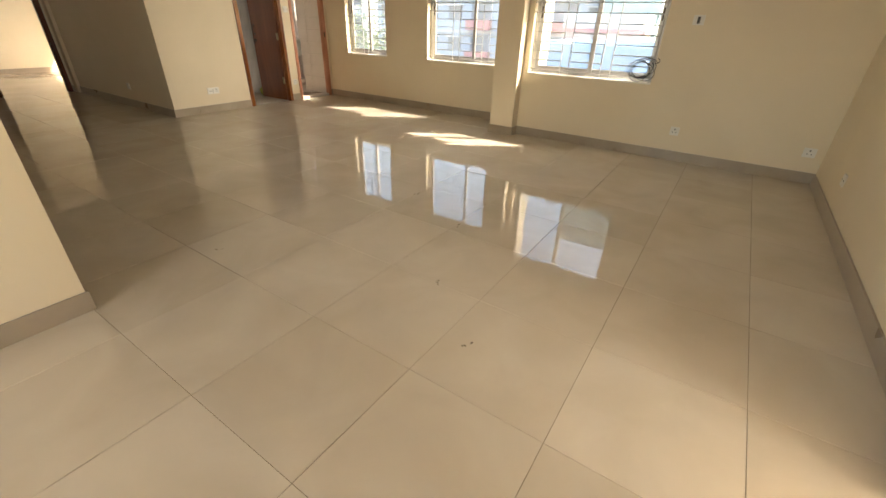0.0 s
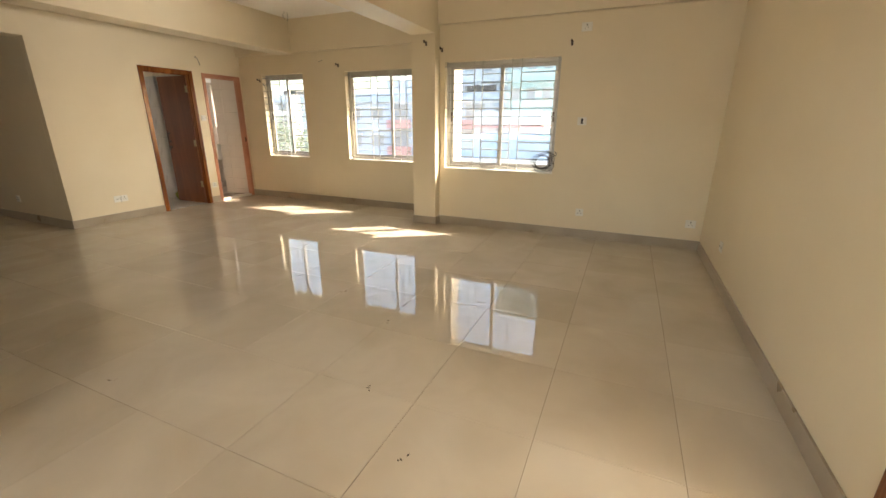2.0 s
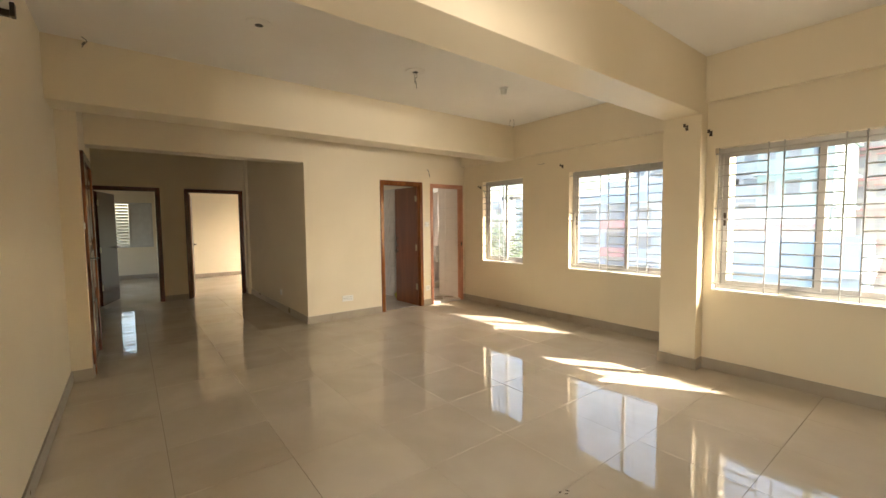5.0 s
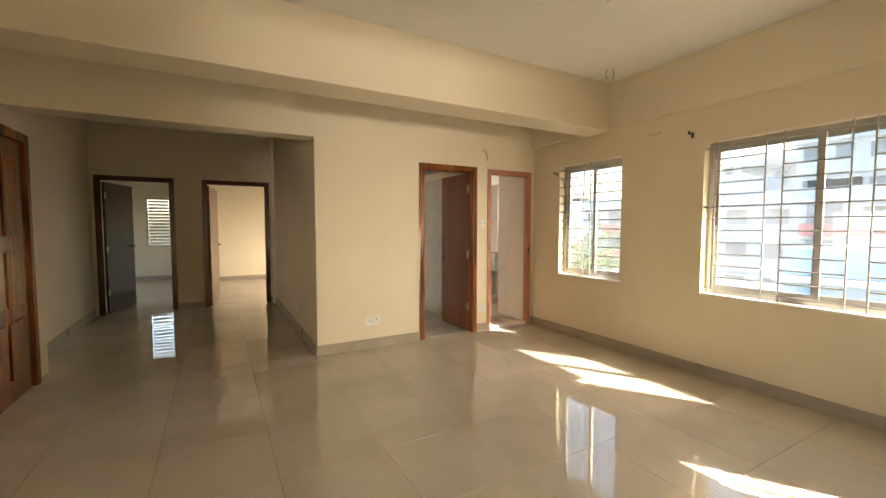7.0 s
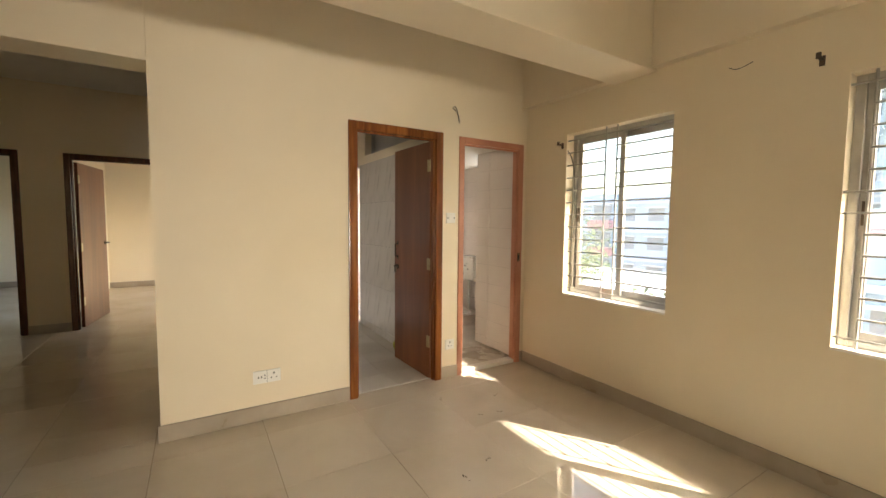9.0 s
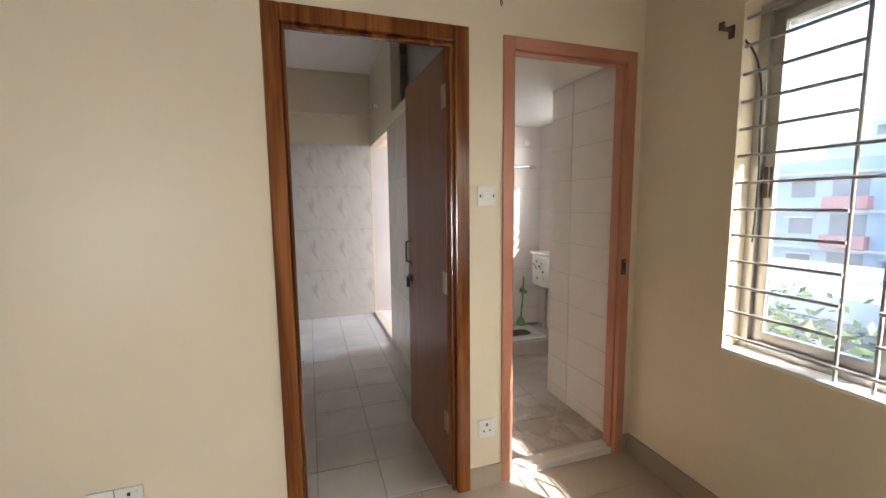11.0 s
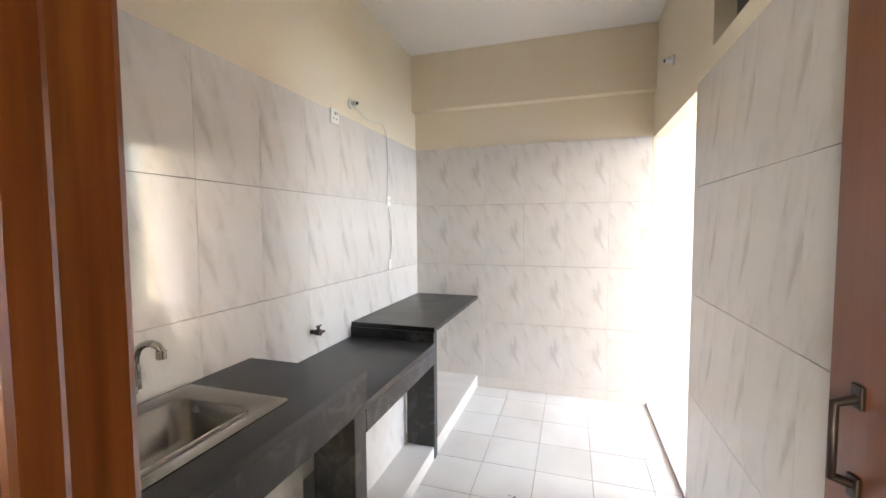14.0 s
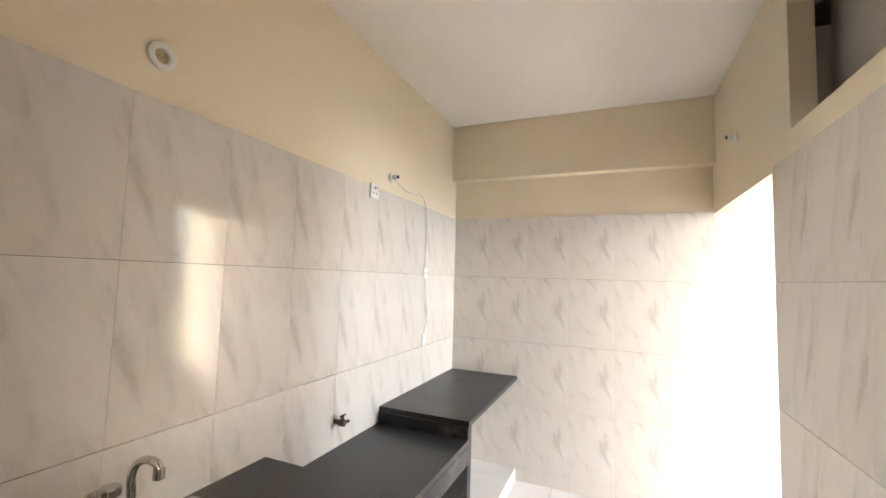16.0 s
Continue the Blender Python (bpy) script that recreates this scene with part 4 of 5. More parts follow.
# kitchen fittings on the walls
def lamp_hole(at):
    h = empty("lamp_outlet", at)
    lathe("ring", [(0.042, 0), (0.042, 0.012), (0.032, 0.016), (0.024, 0.012), (0.022, 0.002)], WHITE_PVC, h, (0, 0, 0), "y", 20)
    lathe("hollow", [(0.024, 0.003), (0.0, 0.004)], BRASS, h, (0, 0, 0), "y", 16)
    tagged(h, "round cream lamp outlet on the kitchen wall", "lamp holder")


lamp_hole((-7.457, KY0, 2.203))


def bulb_holder(at, side):
    h = empty("bulb_holder", at)
    lathe("base", [(0.03, 0), (0.03, side * 0.012), (0.016, side * 0.016), (0.016, side * 0.045), (0.011, side * 0.047)], WHITE_PVC, h, (0, 0, 0), "y", 16)
    lathe("socket", [(0.010, side * 0.046), (0.010, side * 0.055), (0.0, side * 0.056)], BLACK, h, (0, 0, 0), "y", 12)
    tagged(h, "white plastic bulb holder on the wall", "lamp holder")


bulb_holder((-8.85, KY0, 2.167), 1)
bulb_holder((-9.36, KY1, 2.39), -1)
plate("wall_socket", (-8.645, KY0 + 0.012, 2.036), "y", 0.085, 0.085, "cream socket box at the top of the tiles", "socket", "socket")
plate("cable_box", (-9.355, KY0 + 0.012, 1.588), "y", 0.06, 0.075, "small cream cable box on the tiles", "junction box", "screws")
plate("cable_box", (-9.36, KY0 + 0.012, 1.112), "y", 0.045, 0.075, "small cream cable box on the tiles", "junction box", "none")
kc = tube("kitchen_cable", [(-8.872, KY0 + 0.02, 2.157), (-9.042, KY0 + 0.016, 2.12), (-9.282, KY0 + 0.016, 2.13), (-9.332, KY0 + 0.018, 2.05), (-9.342, KY0 + 0.018, 1.62)], 0.004, WHITE_PVC, res=1)
tagged(kc, "thin white cable down the tiled kitchen wall", "cable")
kc2 = tube("kitchen_cable", [(-9.352, KY0 + 0.02, 1.55), (-9.372, KY0 + 0.03, 1.4), (-9.392, KY0 + 0.03, 1.3), (-9.367, KY0 + 0.02, 1.17)], 0.004, WHITE_PVC, res=1)
tagged(kc2, "thin white cable down the tiled kitchen wall", "cable")


# ---- bathroom things ----
def squat_toilet():
    s = empty("squat_toilet", (-8.33, 6.2, 0))
    parts = [boxes("platform", [(-8.60, KY1 + 0.085, 0, -8.07, 6.69, 0.12)], BATH_FLOOR, bevel=0.006)]
    bm = bmesh.new()
    rings = []
    for sx, sy, z in ((0.20, 0.26, 0.121), (0.20, 0.26, 0.135), (0.185, 0.245, 0.137), (0.12, 0.19, 0.132), (0.08, 0.15, 0.125)):
        rings.append([bm.verts.new((-8.33 + x, 6.28 + y, z)) for x, y in rounded_rect(-sx, -sy, sx, sy, 0.07)])
    for a, b in zip(rings, rings[1:]):
        for i in range(len(a)):
            bm.faces.new((a[i], a[(i + 1) % len(a)], b[(i + 1) % len(a)], b[i]))
    parts.append(finish("pan", bm, PORCELAIN, smooth=True))
    bm = bmesh.new()
    bm.faces.new([bm.verts.new((-8.33 + x, 6.28 + y, 0.126)) for x, y in rounded_rect(-0.085, -0.155, 0.085, 0.155, 0.06)])
    parts.append(finish("bowl", bm, DARK_METAL))
    for k in range(5):
        y = 6.08 - 0.0 + k * 0.02
        parts.extend(boxes("foot_rib", [(-8.50, y, 0.134, -8.44, y + 0.008, 0.142), (-8.22, y, 0.134, -8.16, y + 0.008, 0.142)], PORCELAIN, joined=False))
    for o in parts:
        o.parent = s
        o.matrix_parent_inverse = Matrix.Translation(s.location).inverted()
    tagged(s, "white porcelain squat toilet on a raised tiled platform", "toilet")


squat_toilet()


def cistern():
    c = empty("cistern", (-8.33, 6.62, 0.55))
    parts = [boxes("tank", [(-8.50, 6.55, 0.55, -8.16, 6.688, 0.86)], PORCELAIN, bevel=0.02), boxes("lid", [(-8.51, 6.54, 0.86, -8.15, 6.688, 0.885)], PORCELAIN, bevel=0.008),
             tube("flush_pipe", [(-8.33, 6.60, 0.56), (-8.33, 6.60, 0.13)], 0.02, RUBBER_GREY, smooth_path=False)]
    rnd = random.Random(3)
    for i in range(14):
        x, z, r = -8.46 + 0.2 * rnd.random(), 0.62 + 0.17 * rnd.random(), 0.006 + 0.012 * rnd.random()
        parts.append(boxes("sticker_mark", [(x, 6.547, z, x + r * 1.4, 6.5495, z + r)], BLACK))
    for o in parts:
        o.parent = c
        o.matrix_parent_inverse = Matrix.Translation(c.location).inverted()
    tagged(c, "white plastic cistern with worn dark printed marks", "cistern")


cistern()
bib = empty("bib_tap", (-8.6, 6.5, 0.47))
lathe("flange", [(0.03, 0), (0.03, 0.008), (0.012, 0.012), (0.012, 0.06), (0.018, 0.062), (0.018, 0.085), (0.01, 0.09)], CHROME, bib, (0, 0, 0), "x", 14)
tagged(bib, "chrome bib tap on the bathroom wall", "tap")
br = empty("cleaning_brush", (-8.52, 6.45, 0.12))
lathe("head", [(0.035, 0.0), (0.045, 0.02), (0.03, 0.08), (0.01, 0.1)], GREEN, br, (0, 0, 0), "z", 14)
tube("stick", [(0, 0, 0.09), (-0.02, 0.03, 0.3), (-0.04, 0.05, 0.5)], 0.009, GREEN, br)
tagged(br, "green plastic toilet brush leaning at the wall", "brush")
tr = empty("towel_rail", (-8.6, 6.3, 1.713))
tube("rail", [(0.05, -0.55, 0), (0.05, 0.31, 0)], 0.009, CHROME, tr, smooth_path=False)
for yy in (-0.53, 0.29):
    lathe("mount", [(0.025, 0), (0.025, 0.01), (0.012, 0.014), (0.012, 0.06)], CHROME, tr, (0, yy, 0), "x", 14)
tagged(tr, "chrome towel rail on the bathroom wall", "towel rail")
rose2 = lathe("shower_outlet", [(0.03, 0), (0.03, 0.008), (0.02, 0.012), (0.0, 0.012)], WHITE_PVC, None, (0, 0, 0), "x", 16)
rose2.location = (-8.6, 6.54, 1.95)
tagged(rose2, "round white cover cap on the bathroom wall", "cover cap")

rag = empty("cleaning_rag", (-7.47, 5.12, 0.0))
bm = bmesh.new()
rnd = random.Random(8)
bmesh.ops.create_icosphere(bm, subdivisions=3, radius=0.07)
for v in bm.verts:
    n = noise.noise(v.co * 22) * 0.03
    v.co = Vector((v.co.x * 0.8, v.co.y * 0.6, max(0.0, (v.co.z + 0.06) * 1.1))) + v.co.normalized() * n
    v.co.z = max(0.0, v.co.z)
finish("cloth", bm, YELLOW, rag, smooth=True)
tube("string", [(0, 0, 0.1), (0.02, 0.01, 0.2), (0.0, 0.02, 0.3), (0.02, 0.03, 0.38)], 0.007, BLACK, rag)
tagged(rag, "crumpled yellow-green rag with dark cord on the floor", "rag")


# dry leaf bits and grit on the floor
bm = bmesh.new()
rnd = random.Random(11)
for x, y in ((-5.5, 4.75), (-5.9, 5.2), (-5.4, 4.55), (-6.15, 5.35), (-5.95, 5.05), (-4.4, 5.75), (-6.3, 4.9), (-1.6, 2.6), (-1.3, 1.9), (-0.9, 1.55), (-2.2, 2.9), (-2.6, 1.4), (0.1, 1.3), (-8.4, 4.42), (-8.6, 4.38), (-7.9, 4.5)):
    for k in range(3):
        a, r = rnd.uniform(0, 6.28), rnd.uniform(0.004, 0.014)
        c = Vector((x + rnd.gauss(0, 0.02), y + rnd.gauss(0, 0.02), 0.0065))
        u, v = Vector((math.cos(a), math.sin(a), 0.15)) * r, Vector((-math.sin(a), math.cos(a), 0.1)) * r * 0.4
        bm.faces.new([bm.verts.new(c + q) for q in (u, v, -u, -v)])
tagged(finish("floor_grit", bm, DARK_METAL), "dry leaf bits and grit on the floor", "grit", kind="stuff")


# ---- outside: ground, buildings, trees ----
GROUND = -8.5
EARTH = mottled("dusty_ground", (0.28, 0.24, 0.19), (0.40, 0.35, 0.28), 0.9, 0.1, 2, 0.2)
ROOF_GREY = mottled("grey_roof_screed", (0.36, 0.34, 0.31), (0.50, 0.47, 0.43), 0.85, 0.4, 8, 0.2)
BLUE_WALL = mottled("pale_blue_render", (0.50, 0.58, 0.68), (0.58, 0.65, 0.74), 0.8, 0.5, 8, 0.2)
PINK_WALL = mottled("pink_red_render", (0.62, 0.28, 0.27), (0.70, 0.36, 0.34), 0.8, 0.5, 8, 0.2)
WHITE_WALL = mottled("white_render", (0.74, 0.73, 0.71), (0.84, 0.83, 0.81), 0.8, 0.4, 8, 0.2)
# green of the net greyed, with the distant haze put into its colour
NET_WALL = mottled("green_scaffold_net", (0.45, 0.60, 0.58), (0.54, 0.67, 0.65), 0.8, 0.7, 12, 0.3)
SHED_BLUE = mottled("blue_sheet_roof", (0.34, 0.52, 0.70), (0.46, 0.62, 0.78), 0.6, 0.5, 8, 0.2)
CONCRETE = mottled("raw_concrete", (0.45, 0.43, 0.41), (0.56, 0.54, 0.51), 0.9, 0.5, 8, 0.3)
# dark panes lightened in colour to look washed out by haze
HAZED_GLASS = mottled("hazed_window_glass", (0.27, 0.29, 0.31), (0.38, 0.40, 0.43), 0.15, 0.5, 8, 0.02)
structure(boxes("ground", [(-900, 7.5, GROUND - 1, 900, 1500, GROUND)], EARTH), "dusty open ground between city buildings")


def building(name, x, y, w, d, base, top, wall, label, bays, storeys, band=None, accent=None, accent_bays=(), turn=0.0, roof_things=True):
    """A flat-roofed block: storeys of windows in all bays, slab edges, parapet and stair head."""
    b = empty(name, (x, y, base))
    b.rotation_euler = (0, 0, radians(turn))
    h = top - base
    boxes("wall", [(-w / 2, 0, 0, w / 2, d, h)], wall, b)
    sh = h / storeys
    slabs, wins, sills, acc = [], [], [], []
    for s in range(storeys):
        z = s * sh
        slabs.append((-w / 2 - 0.25, -0.35, z + sh - 0.25, w / 2 + 0.25, d + 0.1, z + sh - 0.05))
        for k in range(bays):
            bw = w / bays
            cx = -w / 2 + (k + 0.5) * bw
            if k in accent_bays:
                acc.append((cx - bw * 0.45, -0.9, z + 0.05, cx + bw * 0.45, -0.02, z + 1.0))
                wins.append((cx - bw * 0.36, -0.03, z + 1.0, cx + bw * 0.36, 0.05, z + sh - 0.4))
            else:
                wins.append((cx - bw * 0.27, -0.03, z + 0.95, cx + bw * 0.27, 0.05, z + sh - 0.75))
                sills.append((cx - bw * 0.34, -0.4, z + sh - 0.72, cx + bw * 0.34, 0, z + sh - 0.62))
        for k in range(max(2, int(d / 4))):
            cy = (k + 0.5) * d / max(2, int(d / 4))
            wins.append((w / 2 - 0.05, cy - 0.7, z + 0.95, w / 2 + 0.03, cy + 0.7, z + sh - 0.75))
            wins.append((-w / 2 - 0.03, cy - 0.7, z + 0.95, -w / 2 + 0.05, cy + 0.7, z + sh - 0.75))
    tagged(boxes("slab_edge", slabs, band or wall, b), kind="stuff")
    tagged(boxes("window", wins, HAZED_GLASS, b), kind="stuff")
    if sills:
        tagged(boxes("sunshade", sills, band or wall, b), kind="stuff")
    if acc:
        tagged(boxes("balcony", acc, accent, b), kind="stuff")
    boxes("parapet", [(-w / 2, -0.1, h, w / 2, 0.05, h + 0.9), (-w / 2, d - 0.1, h, w / 2, d, h + 0.9), (-w / 2, 0.05, h, -w / 2 + 0.15, d - 0.1, h + 0.9), (w / 2 - 0.15, 0.05, h, w / 2, d - 0.1, h + 0.9)], wall, b)
    if roof_things:
        boxes("stair_head", [(-w * 0.12, d * 0.3, h, w * 0.14, d * 0.7, h + 2.6)], band or wall, b)
        boxes("water_tank", [(w * 0.25, d * 0.4, h + 0.4, w * 0.38, d * 0.6, h + 2.0)], BLACK, b, 0.1)
    tagged(b, label, "building")
    return b


building("pink_blue_building", -25, 44, 27, 12, GROUND, 3.6, BLUE_WALL, "pale blue and pink four-storey apartment building", 9, 4, WHITE_WALL, PINK_WALL, (1, 4, 7), 6)
building("white_tower", -30, 78, 22, 14, GROUND, 12.0, WHITE_WALL, "white multi-storey apartment building", 8, 7, None, None, (), -4)
building("concrete_frame_building", -24, 64, 12, 10, GROUND, 9.0, CONCRETE, "unfinished grey concrete apartment building", 5, 5, CONCRETE, None, (), 2)
building("white_apartment_building", -16.5, 50, 6.5, 9, GROUND, 18.0, WHITE_WALL, "tall white apartment building", 3, 9, None, None, (), 5)
building("net_covered_tower", -9.4, 42, 4.6, 10, GROUND, 19.0, NET_WALL, "tall building wrapped in green scaffold net", 3, 10, NET_WALL, None, (), 0, False)
building("red_concrete_tower", -6.4, 54, 4.6, 9, GROUND, 16.0, CONCRETE, "unfinished tall concrete building with open floors", 4, 9, PINK_WALL, None, (), 0)
building("white_low_building", 3.5, 40, 13, 10, GROUND, 1.9, WHITE_WALL, "white low building with flat roof", 5, 4, PINK_WALL, PINK_WALL, (2,), -3)
building("blue_workshop", -6.0, 20, 6.0, 9, GROUND, -0.3, SHED_BLUE, "blue sheet-clad workshop building", 4, 3, WHITE_WALL, None, (), 4, False)
building("white_stair_block", -8.6, 31, 5.0, 6, GROUND, 1.2, WHITE_WALL, "white low building behind the workshop", 3, 4, PINK_WALL, None, (), 4, False)
building("grey_flat_building", -17.5, 23, 15, 10, GROUND, -3.2, WHITE_WALL, "low building with a bare flat roof", 6, 2, ROOF_GREY, None, (), 4, False)
building("blue_corner_building", 1.5, 21, 7, 8, GROUND, -1.2, SHED_BLUE, "blue painted low building", 3, 3, WHITE_WALL, None, (), -4, False)
building("far_white_block", -60, 92, 34, 14, GROUND, 7.0, WHITE_WALL, "distant white apartment block", 9, 5)
building("far_pale_block", -70, 60, 26, 14, GROUND, 5.0, WHITE_WALL, "distant pale apartment block", 8, 5, BLUE_WALL)
building("far_right_block", 14, 80, 26, 14, GROUND, 5.5, WHITE_WALL, "distant white apartment block", 8, 5)


def tree(at, height, seed):
    rnd = random.Random(seed)
    t = empty("tree", at)
    bm = bmesh.new()

    def limb(a, b, r0, r1):
        d = (b - a).normalized()
        u = d.orthogonal().normalized()
        v = d.cross(u)
        ra = [bm.verts.new(a + (u * math.cos(i * 1.0472) + v * math.sin(i * 1.0472)) * r0) for i in range(6)]
        rb = [bm.verts.new(b + (u * math.cos(i * 1.0472) + v * math.sin(i * 1.0472)) * r1) for i in range(6)]
        for i in range(6):
            bm.faces.new((ra[i], ra[(i + 1) % 6], rb[(i + 1) % 6], rb[i]))

    top = Vector((0.1, 0, height * 0.55))
    limb(Vector((0, 0, 0)), top, 0.16, 0.10)
    tips = []
    for k in range(9):
        a = rnd.uniform(0, 6.28)
        e = top + Vector((math.cos(a) * height * 0.2, math.sin(a) * height * 0.2, height * rnd.uniform(0.08, 0.4)))
        limb(top - Vector((0, 0, rnd.uniform(0, height * 0.15))), e, 0.07, 0.02)
        tips.append(e)
    finish("trunk", bm, CONCRETE, t)
    bm = bmesh.new()
    for e in tips:
        for j in range(190):
            p = e + Vector((rnd.gauss(0, 1), rnd.gauss(0, 1), rnd.gauss(0, 0.8))) * height * 0.085
            s = rnd.uniform(0.07, 0.17)
            u = Vector((rnd.uniform(-1, 1), rnd.uniform(-1, 1), rnd.uniform(-0.6, 0.6))).normalized()
            v = u.orthogonal().normalized()
            bm.faces.new([bm.verts.new(p + q) for q in (u * s, v * s * 0.5, -u * s, -v * s * 0.5)])
    tagged(finish("foliage", bm, LEAF_PAINT, t), kind="stuff")
    tagged(t, "leafy green tree beside the building", "tree", "trees outside")


for i, (x, y, h) in enumerate(((-11.2, 14.0, 7.6), (-13.6, 15.5, 7.6), (-21, 22, 8.0), (-27, 30, 10.5), (2.6, 33, 11.5), (12, 29, 9.5), (-32, 33, 10))):
    tree((x, y, GROUND), h, 20 + i)


# ---- tiles, laid last ----
def tile_mesh(cache, key, dx, dy, dz, mat, bevel):
    if key not in cache:
        bm = bmesh.new()
        add_box(bm, 0, 0, 0, dx, dy, dz)
        bmesh.ops.bevel(bm, geom=bm.edges[:], offset=bevel, segments=1, affect="EDGES")
        bmesh.ops.recalc_face_normals(bm, faces=bm.faces[:])
        me = bpy.data.meshes.new("tile")
        bm.to_mesh(me)
        bm.free()
        me.materials.append(mat)
        cache[key] = me
    return cache[key]


def cuts(a0, a1, origin, step):
    """The joints of a run of tiles between a0 and a1."""
    k = math.ceil((a0 - origin) / step + 0.02)
    out = [a0]
    while origin + k * step < a1 - 0.01:
        out.append(origin + k * step)
        k += 1
    return out + [a1]


CACHE = {}


def lay_floor(parent, x0, x1, y0, y1, ox, oy, step, mat, z, gap, tilt=0.0, rnd=random.Random(1)):
    xs, ys = cuts(x0, x1, ox, step), cuts(y0, y1, oy, step)
    for xa, xb in zip(xs, xs[1:]):
        for ya, yb in zip(ys, ys[1:]):
            g = gap * rnd.uniform(0.6, 1.5)
            dx, dy = round(xb - xa - gap, 3), round(yb - ya - gap, 3)
            ob = new("tile", tile_mesh(CACHE, (dx, dy, mat.name), dx, dy, 0.012, mat, 0.0008))
            ob.location = (xa + gap / 2, ya + gap / 2, z - 0.012)
            ob.rotation_euler = (radians(rnd.gauss(0, tilt)), radians(rnd.gauss(0, tilt)), 0)
            ob.parent = parent


JX, JY = -1.02, 1.31
lay_floor(floor, WX - 0.06, EX, 0.713, 5.49, JX, JY, 0.6, FLOOR_TILE, 0.0, 0.0022, 0.035)
lay_floor(floor, WX - 0.06, -2.50, 5.49, NW, JX, JY, 0.6, FLOOR_TILE, 0.0, 0.0022, 0.035)
lay_floor(floor, -2.53, EX, -0.5, 0.713, JX, JY, 0.6, FLOOR_TILE, 0.0, 0.0022, 0.035)
lay_floor(floor, HX - 0.06, WX - 0.06, 0.6, HALL_Y, JX, JY, 0.6, FLOOR_TILE, 0.0, 0.0022, 0.035)
far_tiles = structure(boxes("back_room_floor", [(-14.9, -1.2, -0.003, HX - 0.061, KY0 + 1.8, 0.0), (-2.53, SOUTH, -0.003, EX, -0.501, 0.0), (EX + 0.001, -2.7, -0.003, 6.7, 3.2, 0.0)], FLOOR_TILE), "polished cream tiled floor of the back rooms")
kitchen_floor = structure(boxes("kitchen_floor", [(KX, KY0, -0.002, WX - 0.061, KY1 + 0.085, 0.0), (KX, KY1 + 0.085, -0.002, -8.70, 6.5, 0.0)], WALL_GROUT), "joints under white kitchen floor tiles")
lay_floor(kitchen_floor, KX, WX - 0.061, KY0, KY1, -8.235, 4.75, 0.307, KITCHEN_TILE, 0.004, 0.003, 0.03)
lay_floor(kitchen_floor, KX, -8.80, KY1 + 0.2, 6.45, -8.235, 4.72, 0.3, KITCHEN_TILE, 0.006, 0.003, 0.03)
bath_floor = structure(boxes("bathroom_floor", [(-8.60, KY1 + 0.085, -0.002, -6.735, 6.69, 0.0)], WALL_GROUT), "joints under stained bathroom floor tiles")
lay_floor(bath_floor, -8.60, -6.735, KY1 + 0.085, 6.69, -7.1, 5.6, 0.3, BATH_FLOOR, 0.004, 0.003, 0.03)


def lay_wall(parent, along, plane, a0, a1, a_org, a_step, rows, mat, thick=0.010, gap=0.002, out=1, skip=()):
    """Wall tiles: along 'x' or 'y'; plane is the wall's face, out the way the tiles stand off it."""
    cs = cuts(a0, a1, a_org, a_step)
    for za, zb in zip(rows, rows[1:]):
        for a, b in zip(cs, cs[1:]):
            ca, cz = (a + b) / 2, (za + zb) / 2
            if any(h[0] < ca < h[2] and h[1] < cz < h[3] for h in skip):
                continue
            w, h = round(b - a - 0.0005, 4), round(zb - za - gap, 3)
            if along == "x":
                me = tile_mesh(CACHE, ("x", w, h, mat.name), w, thick, h, mat, 0.0005)
                at = (a + 0.00025, plane if out > 0 else plane - thick, za + gap / 2)
            else:
                me = tile_mesh(CACHE, ("y", w, h, mat.name), thick, w, h, mat, 0.0005)
                at = (plane if out > 0 else plane - thick, a + 0.00025, za + gap / 2)
            ob = new("tile", me)
            ob.location = at
            ob.parent = parent


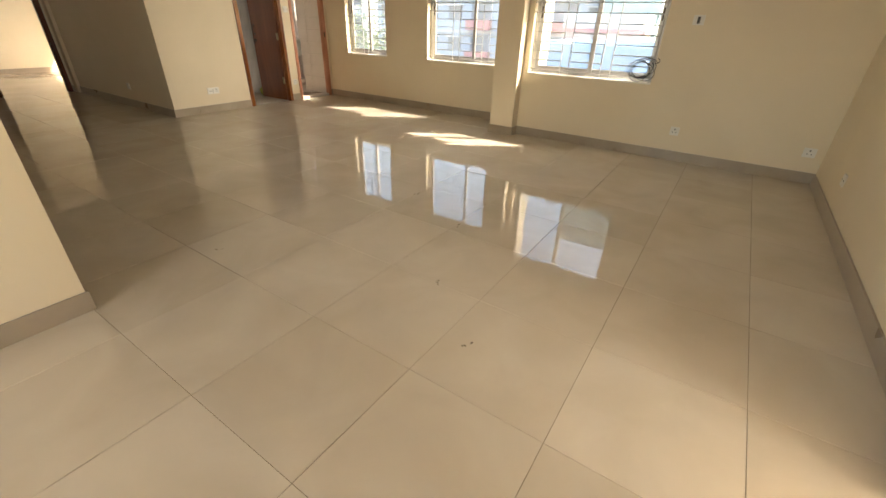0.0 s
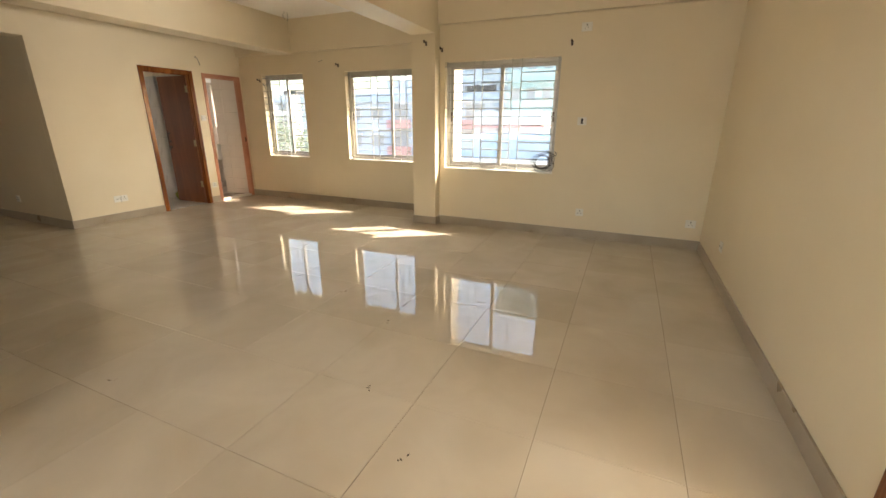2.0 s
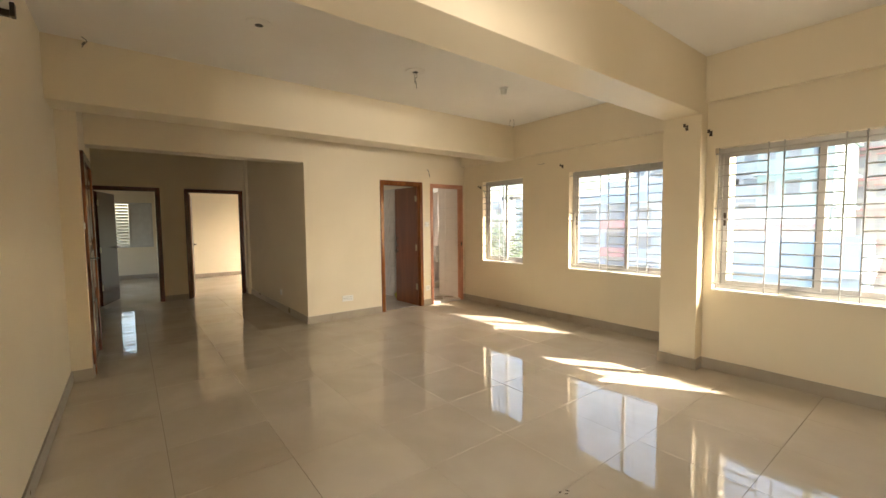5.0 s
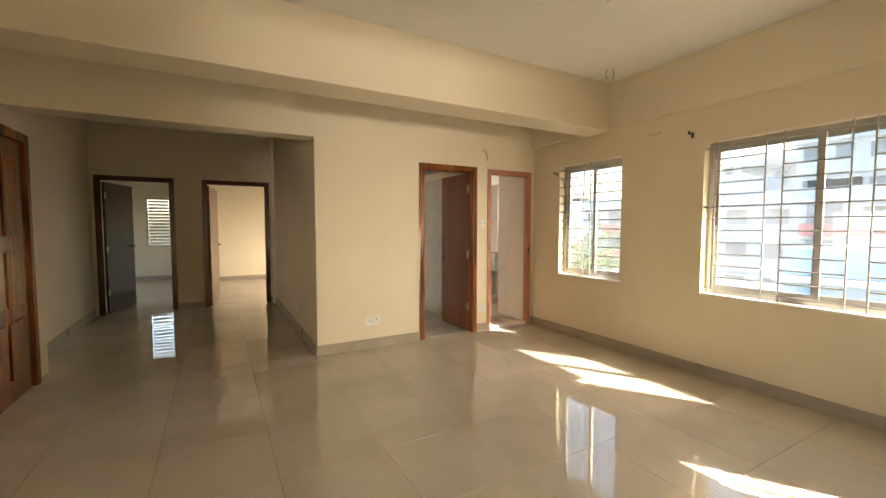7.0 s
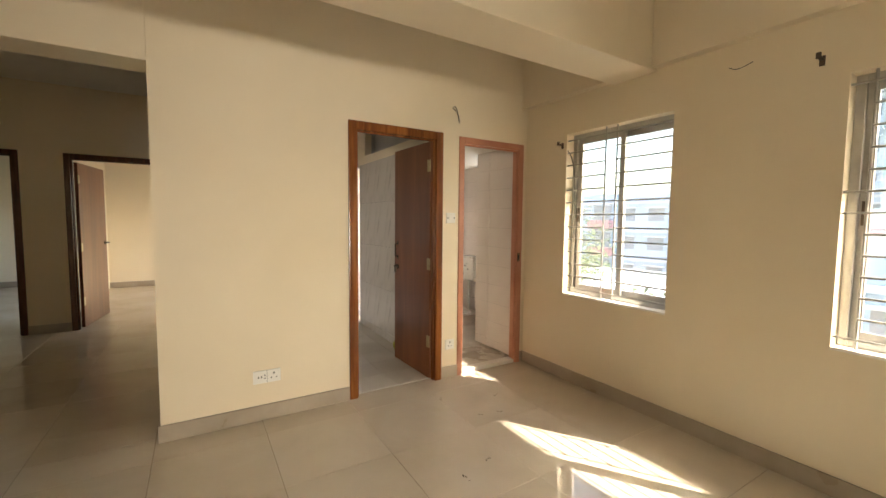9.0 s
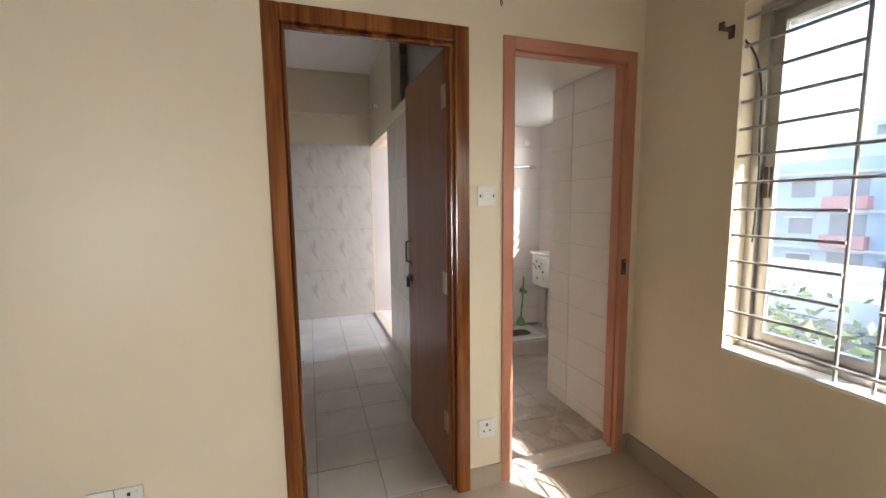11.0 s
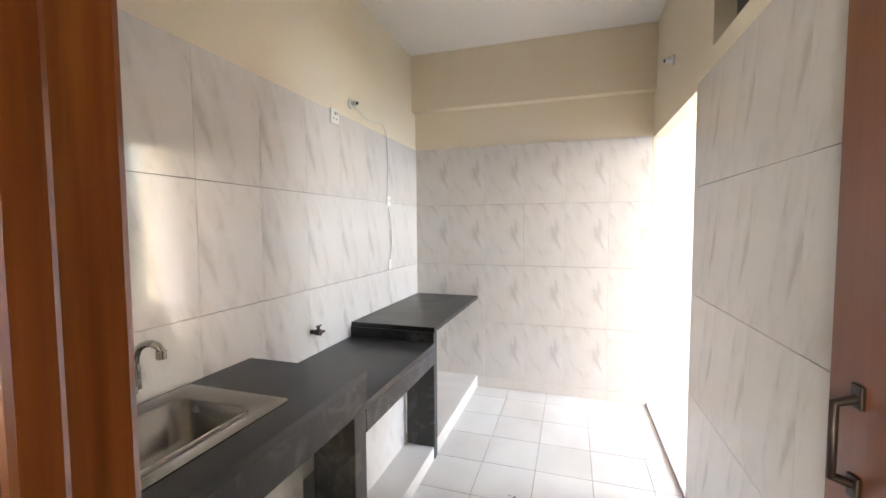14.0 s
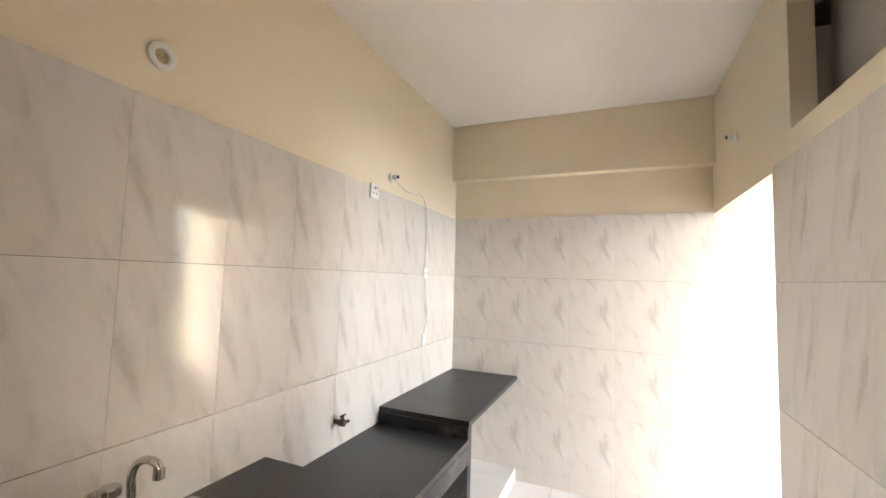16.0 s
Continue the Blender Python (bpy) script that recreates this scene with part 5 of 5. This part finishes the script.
ROWS = (0.006, 0.09, 0.58, 1.068, 1.578, 2.067)
backing = structure(boxes("kitchen_tile_backing", [(KX, KY0, 0.004, WX - 0.092, KY0 + 0.004, 2.066), (KX, KY0 + 0.004, 0.004, KX + 0.004, KY1, 2.066)], WALL_GROUT), "thin joints behind marble-print kitchen wall tiles")
lay_wall(backing, "x", KY0 + 0.003, KX + 0.013, -6.737, -7.386, 0.33, ROWS, MARBLE)
lay_wall(backing, "y", KX + 0.003, KY0 + 0.013, KY1 - 0.003, 3.594, 0.326, ROWS, MARBLE)
backing2 = structure(boxes("kitchen_tile_backing", [(-8.797, KY1 - 0.004, 0.004, -6.737, KY1, 2.066)], WALL_GROUT), "thin joints behind marble-print kitchen wall tiles")
lay_wall(backing2, "x", KY1 - 0.003, -8.797, -6.737, -8.47, 0.33, ROWS, MARBLE, out=-1)
BROWS = [0.006] + [0.09 + 0.2015 * k for k in range(11)]
bt = structure(boxes("bathroom_tile_backing", [(-7.189, 6.0585, 0.004, -6.737, 6.066, 2.104), (-7.409, 6.0555, 0.004, -7.190, 6.063, 2.104)], WALL_GROUT), "thin joints behind white bathroom wall tiles")
lay_wall(bt, "x", 6.063, -7.189, -6.737, -7.789, 0.6, BROWS, BATH_TILE, thick=0.008, out=-1)
lay_wall(bt, "x", 6.060, -7.41, -7.190, -7.789, 0.6, BROWS, BATH_TILE, thick=0.008, out=-1)
bt2 = structure(boxes("bathroom_tile_backing", [(-8.60, KY1 + 0.085, 0.004, -8.597, 6.69, 2.104)], WALL_GROUT), "thin joints behind white bathroom wall tiles")
lay_wall(bt2, "y", -8.598, KY1 + 0.09, 6.685, 6.69, 0.3, BROWS, BATH_TILE, thick=0.006)
bt3 = structure(boxes("bathroom_tile_backing", [(-8.59, 6.687, 0.004, -8.262, 6.691, 2.104)], WALL_GROUT), "thin joints behind white bathroom wall tiles")
lay_wall(bt3, "x", 6.688, -8.592, -8.262, -8.592, 0.33, BROWS, BATH_TILE, thick=0.006, out=-1)
